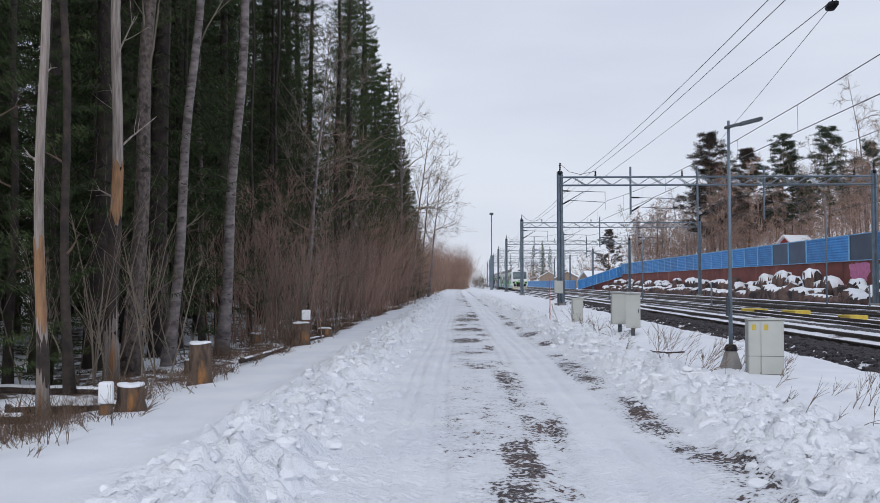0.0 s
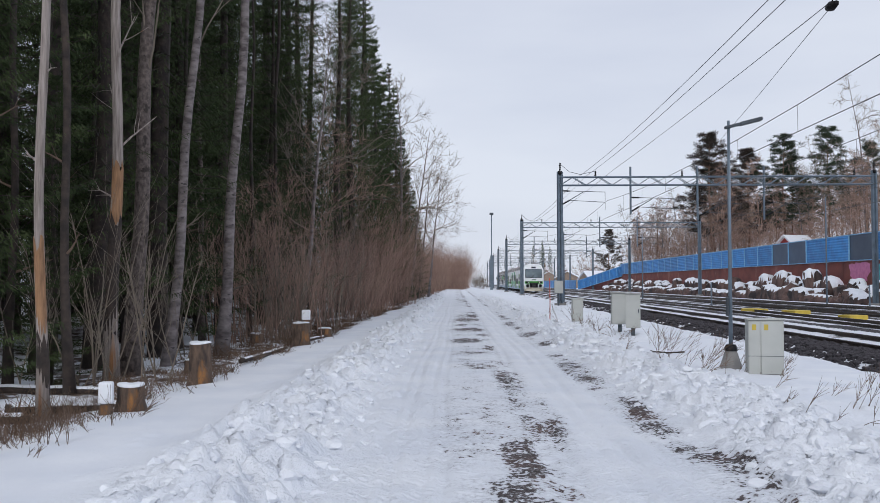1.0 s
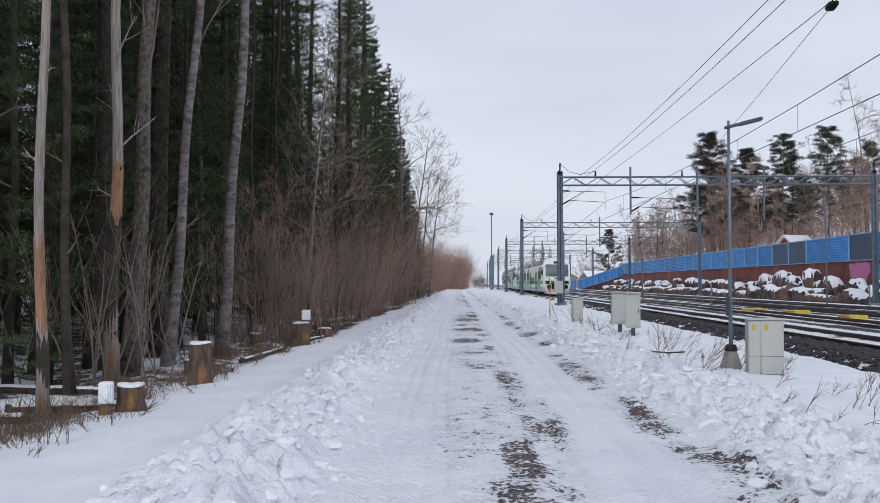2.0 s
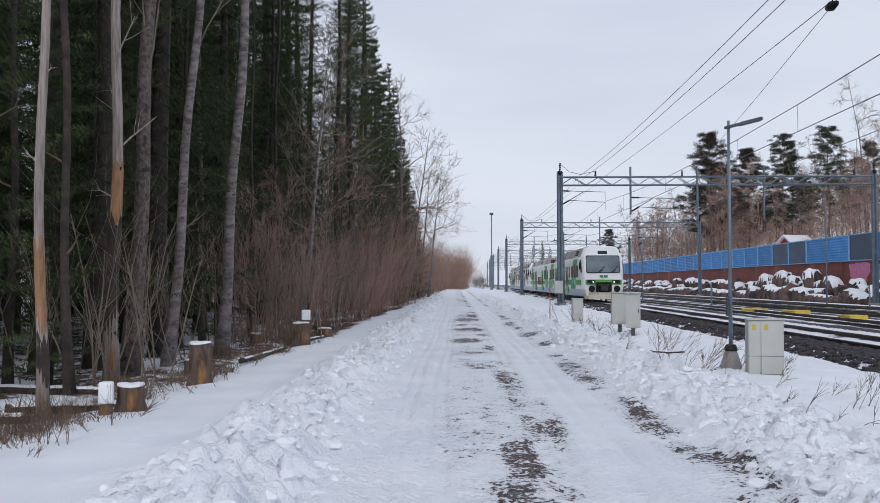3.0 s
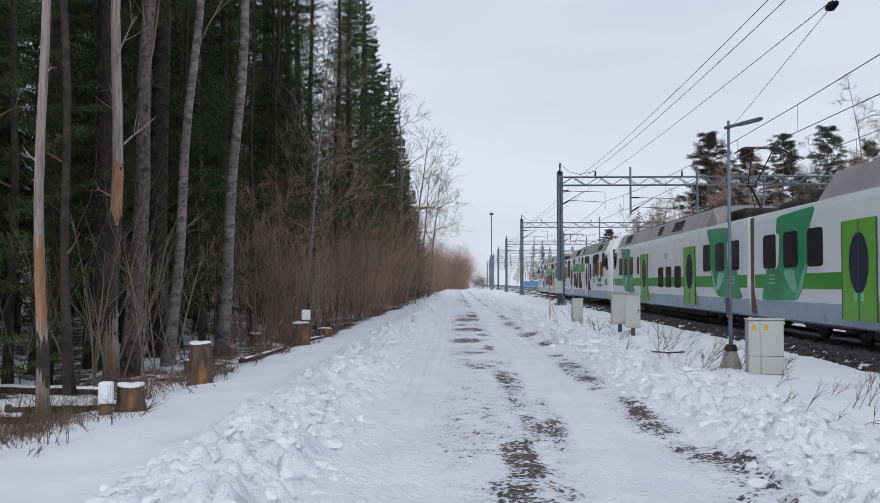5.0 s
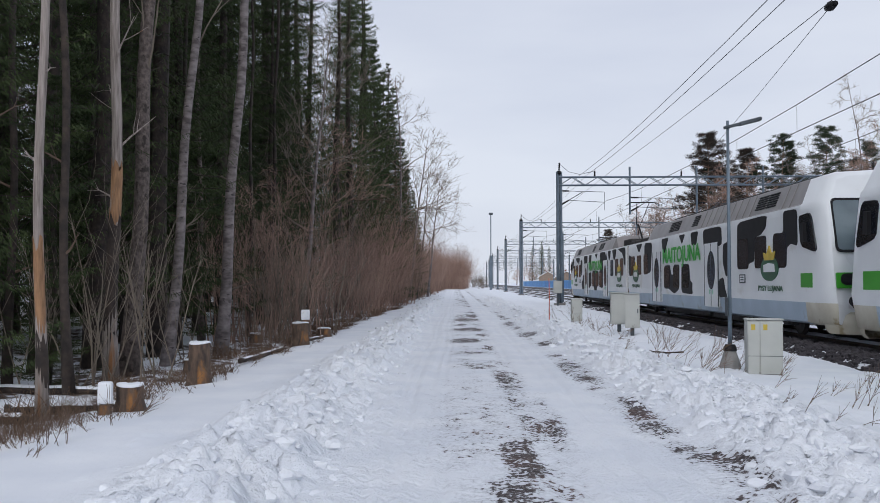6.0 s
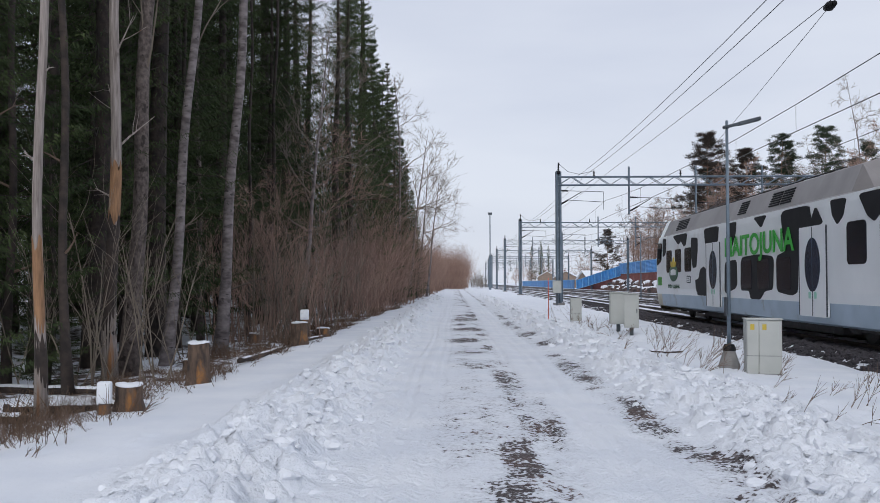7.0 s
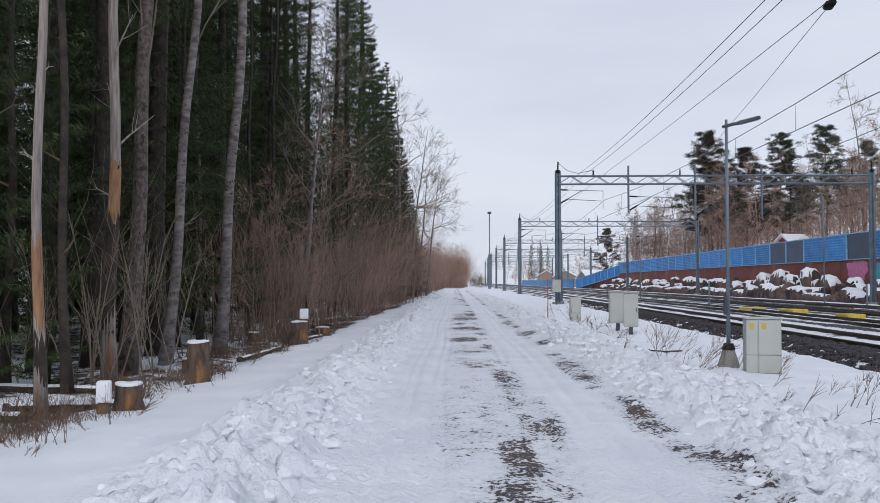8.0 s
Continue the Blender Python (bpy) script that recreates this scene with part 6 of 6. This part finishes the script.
def house(x, y, w, d, h, roof, wallm, rz, label):
    z = float(ground_z(x, y)) - 0.3
    ob = thing("house", label, "house", (x, y, z), rz, group="houses")
    part("wall", box(-w / 2, w / 2, -d / 2, d / 2, 0, h), wallm, ob)
    V = [(-w / 2, -d / 2, h), (w / 2, -d / 2, h), (w / 2, d / 2, h), (-w / 2, d / 2, h), (-w / 2, 0, h + roof), (w / 2, 0, h + roof)]
    for f in ((0, 3, 4), (1, 5, 2)):
        part_mesh("gable", mesh_of("gable", [V[i] for i in f], [(0, 1, 2)], wallm), wallm, ob)
    for sgn, nm in ((-1, "roof"), (1, "roof")):
        o = 0.45
        e, t = (sgn * (d / 2 + o), h - roof * o / (d / 2)), (0, h + roof)
        V = [(sx * (w / 2 + o), p[0], p[1] + dz) for dz in (0.02, 0.3) for sx in (-1, 1) for p in (e, t)]
        part_mesh(nm, mesh_of(nm, V, [(0, 1, 3, 2), (4, 6, 7, 5), (0, 4, 5, 1), (2, 3, 7, 6), (0, 2, 6, 4), (1, 5, 7, 3)], "snow_cap"), "snow_cap", ob, "snow-covered roof slope")
    for sx in (-0.28, 0.28):
        wn_ = part("window", box(sx * w - 0.5, sx * w + 0.5, -d / 2 - 0.04, -d / 2 + 0.02, h * 0.4, h * 0.4 + 1.2), "house_pale", ob)
        part("pane", box(sx * w - 0.42, sx * w + 0.42, -d / 2 - 0.06, -d / 2 - 0.04, h * 0.4 + 0.08, h * 0.4 + 1.12), "window_dark", wn_)
    part("chimney", box(-0.3, 0.3, 0.2, 0.8, h, h + roof + 0.5), "brick_red", ob)


house(45.6, 128, 3.3, 3.2, 3.3, 1.1, "house_red", 20, "red wooden cottage with a snow-covered roof on the slope")
house(35.5, 262, 6.0, 7, 3.0, 2.2, "house_pale", 20, "pale house with a snow-covered roof beyond the barrier")
house(30.5, 285, 8.0, 7, 3.6, 1.8, "house_pale", 80, "beige house behind the blue fence")
house(30.0, 350, 9.0, 7, 4.2, 2.0, "house_pale", 85, "pale brown house far beyond the fence")


# ---------------- lineside things ----------------
def street_lamp():
    x, y = 4.84, 17.0
    z = float(ground_z(x, y))
    ob = thing("street_lamp", "grey steel street lamp with a flat arm head", "street lamp", (x, y, z))
    part_mesh("pole", tube("pole", [(0, 0, 0.25), (0, 0, 2.5), (0, 0, 4.62)], [0.038, 0.032, 0.026], 12, "steel"), "steel", ob)
    bm = box(-0.07, 0.62, -0.05, 0.05, -0.025, 0.03, 0.015)
    add_box(bm, 0.22, 0.64, -0.085, 0.085, -0.035, 0.035, 0.02)
    bmesh.ops.rotate(bm, verts=bm.verts, cent=(0, 0, 0), matrix=Matrix.Rotation(radians(-14), 3, "Y"))
    bmesh.ops.translate(bm, verts=bm.verts, vec=(0, 0, 4.5))
    part("lamp_head", bm, "steel_dark", ob, "flat dark luminaire")
    V, F = [], []
    add_tube(V, F, [(0, 0, -0.1), (0, 0, 0.05), (0, 0, 0.2), (0, 0, 0.32)], [0.2, 0.19, 0.14, 0.1], 10)
    part_mesh("footing", mesh_of("footing", V, F, "concrete"), "concrete", ob, "conical concrete footing")
    V, F = [], []
    add_tube(V, F, [(0, 0, 0.3), (0, 0, 0.34), (0, 0, 0.42)], [0.12, 0.12, 0.09], 10)
    part_mesh("collar", mesh_of("collar", V, F, "black"), "black", ob, "black rubber collar")
    part("service_box", box(-0.075, -0.04, -0.06, 0.06, 0.95, 1.3, 0.01), "steel_dark", ob)


street_lamp()


def cabinet(x, y, w, d, h, rz, doors, legs, label, stickers=0):
    z = float(ground_z(x, y)) - 0.02
    ob = thing("trackside_cabinet", label, "cabinet", (x, y, z), rz, group="trackside cabinets")
    z0 = 0.26 if legs else 0.0
    part("body", box(-w / 2, w / 2, -d / 2, d / 2, z0, h - 0.03, 0.012), "cabinet", ob)
    part("lid", box(-w / 2 - 0.02, w / 2 + 0.02, -d / 2 - 0.025, d / 2 + 0.02, h - 0.027, h, 0.01), "cabinet", ob)
    n = doors
    for i in range(n):
        cut = (0, 0.34, 1) if n == 2 else (0, 1)
        a, b = -w / 2 + w * cut[i] + 0.012, -w / 2 + w * cut[i + 1] - 0.012
        dr = part("door", box(a, b, -d / 2 - 0.018, -d / 2 - 0.001, z0 + 0.03, h - 0.05, 0.005), "cabinet", ob)
        if legs:
            part("handle", box(b - 0.06, b - 0.035, -d / 2 - 0.035, -d / 2 - 0.017, h * 0.55, h * 0.55 + 0.12, 0.004), "steel_dark", dr)
        if i < stickers:
            part("sticker", box(a + 0.05, a + 0.12, -d / 2 - 0.022, -d / 2 - 0.0185, h - 0.2, h - 0.1), "yellow", dr, "yellow warning sticker")
    V, F = [], []
    if legs:
        for sx in (0.0,):
            part("leg", box(sx - 0.06, sx + 0.06, -0.06, 0.06, -0.2, z0, 0.01), "steel_dark", ob)
    else:
        part("plinth", box(-w / 2 + 0.01, w / 2 - 0.01, -d / 2 - 0.005, d / 2 - 0.01, -0.2, 0.06), "concrete", ob)
        part("seam", box(-w / 2 - 0.003, w / 2 + 0.003, -d / 2 - 0.021, -d / 2 - 0.019, h * 0.34, h * 0.34 + 0.008), "steel_dark", ob)


cabinet(5.2, 16.2, 0.60, 0.36, 1.0, -8, 2, False, "grey-green steel cabinet with yellow stickers in the snow", 2)
cabinet(4.785, 29.2, 0.55, 0.4, 1.28, -4, 1, True, "grey-green steel relay cabinet on a short leg")
cabinet(4.92, 27.6, 0.44, 0.4, 1.3, -10, 1, True, "grey-green steel relay cabinet on a short leg")
cabinet(4.4, 37.6, 0.44, 0.4, 0.98, 0, 1, False, "small weathered grey cabinet half buried in snow")


def simple_pole(name, label, cat, x, y, h, r, m, extra=None):
    z = float(ground_z(x, y)) - 0.2
    ob = thing(name, label, cat, (x, y, z))
    part_mesh("pole", tube("pole", [(0, 0, 0), (0.01, 0, h * 0.5), (0.0, 0, h)], [r, r * 0.95, r * 0.85], 8, m), m, ob)
    return ob


simple_pole("snow_stake", "thin orange snow stake in the bank", "stake", 2.95, 34.0, 1.85, 0.018, "orange")
mast = simple_pole("light_mast", "tall slim steel mast with a small head", "mast", 4.6, 205, 17.5, 0.14, "steel")
part("mast_head", box(-0.45, 0.45, -0.3, 0.3, 17.3, 17.8, 0.05), "steel_dark", mast)
part("mast_base", box(-0.3, 0.3, -0.3, 0.3, 0, 8.0, 0.02), "steel", mast)
for x, y, h in ((25.9, 66.5, 8.4), (27.0, 62, 2.0), (17.0, 90, 7.0), (16.9, 64, 2.2), (8.0, 78, 6.5)):
    simple_pole("line_post", "slim grey steel post beside the tracks", "post", x, y, h, 0.06, "steel")


def track_cover(x, y, L):
    ob = thing("switch_cover", "yellow steel cover box between the tracks", "cover", (x, y, -0.12), 12, group="switch covers")
    part("cover", box(-0.45, 0.45, -L / 2, L / 2, 0, 0.3, 0.05), "yellow", ob)
    part("base", box(-0.6, 0.6, -L / 2 - 0.4, L / 2 + 0.4, -0.1, 0.06, 0.03), "under", ob)


track_cover(15.7, 50.5, 1.4)
track_cover(16.9, 47.5, 1.3)
track_cover(16.9, 40.5, 0.9)

# relay box on the first gantry leg, signals far down the line
sb = thing("signal_box", "small grey box on a short post beside the gantry", "box", (6.25, 64.8, -0.35), 0)
part("post", box(-0.05, 0.05, -0.05, 0.05, 0, 1.2), "steel_dark", sb)
part("box", box(-0.3, 0.3, -0.2, 0.2, 1.2, 2.1, 0.03), "cabinet", sb)


def motions():
    speed, y0 = 34.1, 171.2
    for unit, back in ((unit_green, 0.0), (unit_cow, 2 * CAR + 1.0)):
        rows = []
        for k in range(17):
            t = 0.5 * k
            y = y0 + back - speed * t
            xa, xb = float(bend(y)), float(bend(y + 2 * CAR))
            rows.append((t, pose(TRACKS[0] + xa, y, RAIL_TOP, 0, 0, math.degrees(math.atan2(xa - xb, 2 * CAR)))))
        walk(unit, rows)


motions()
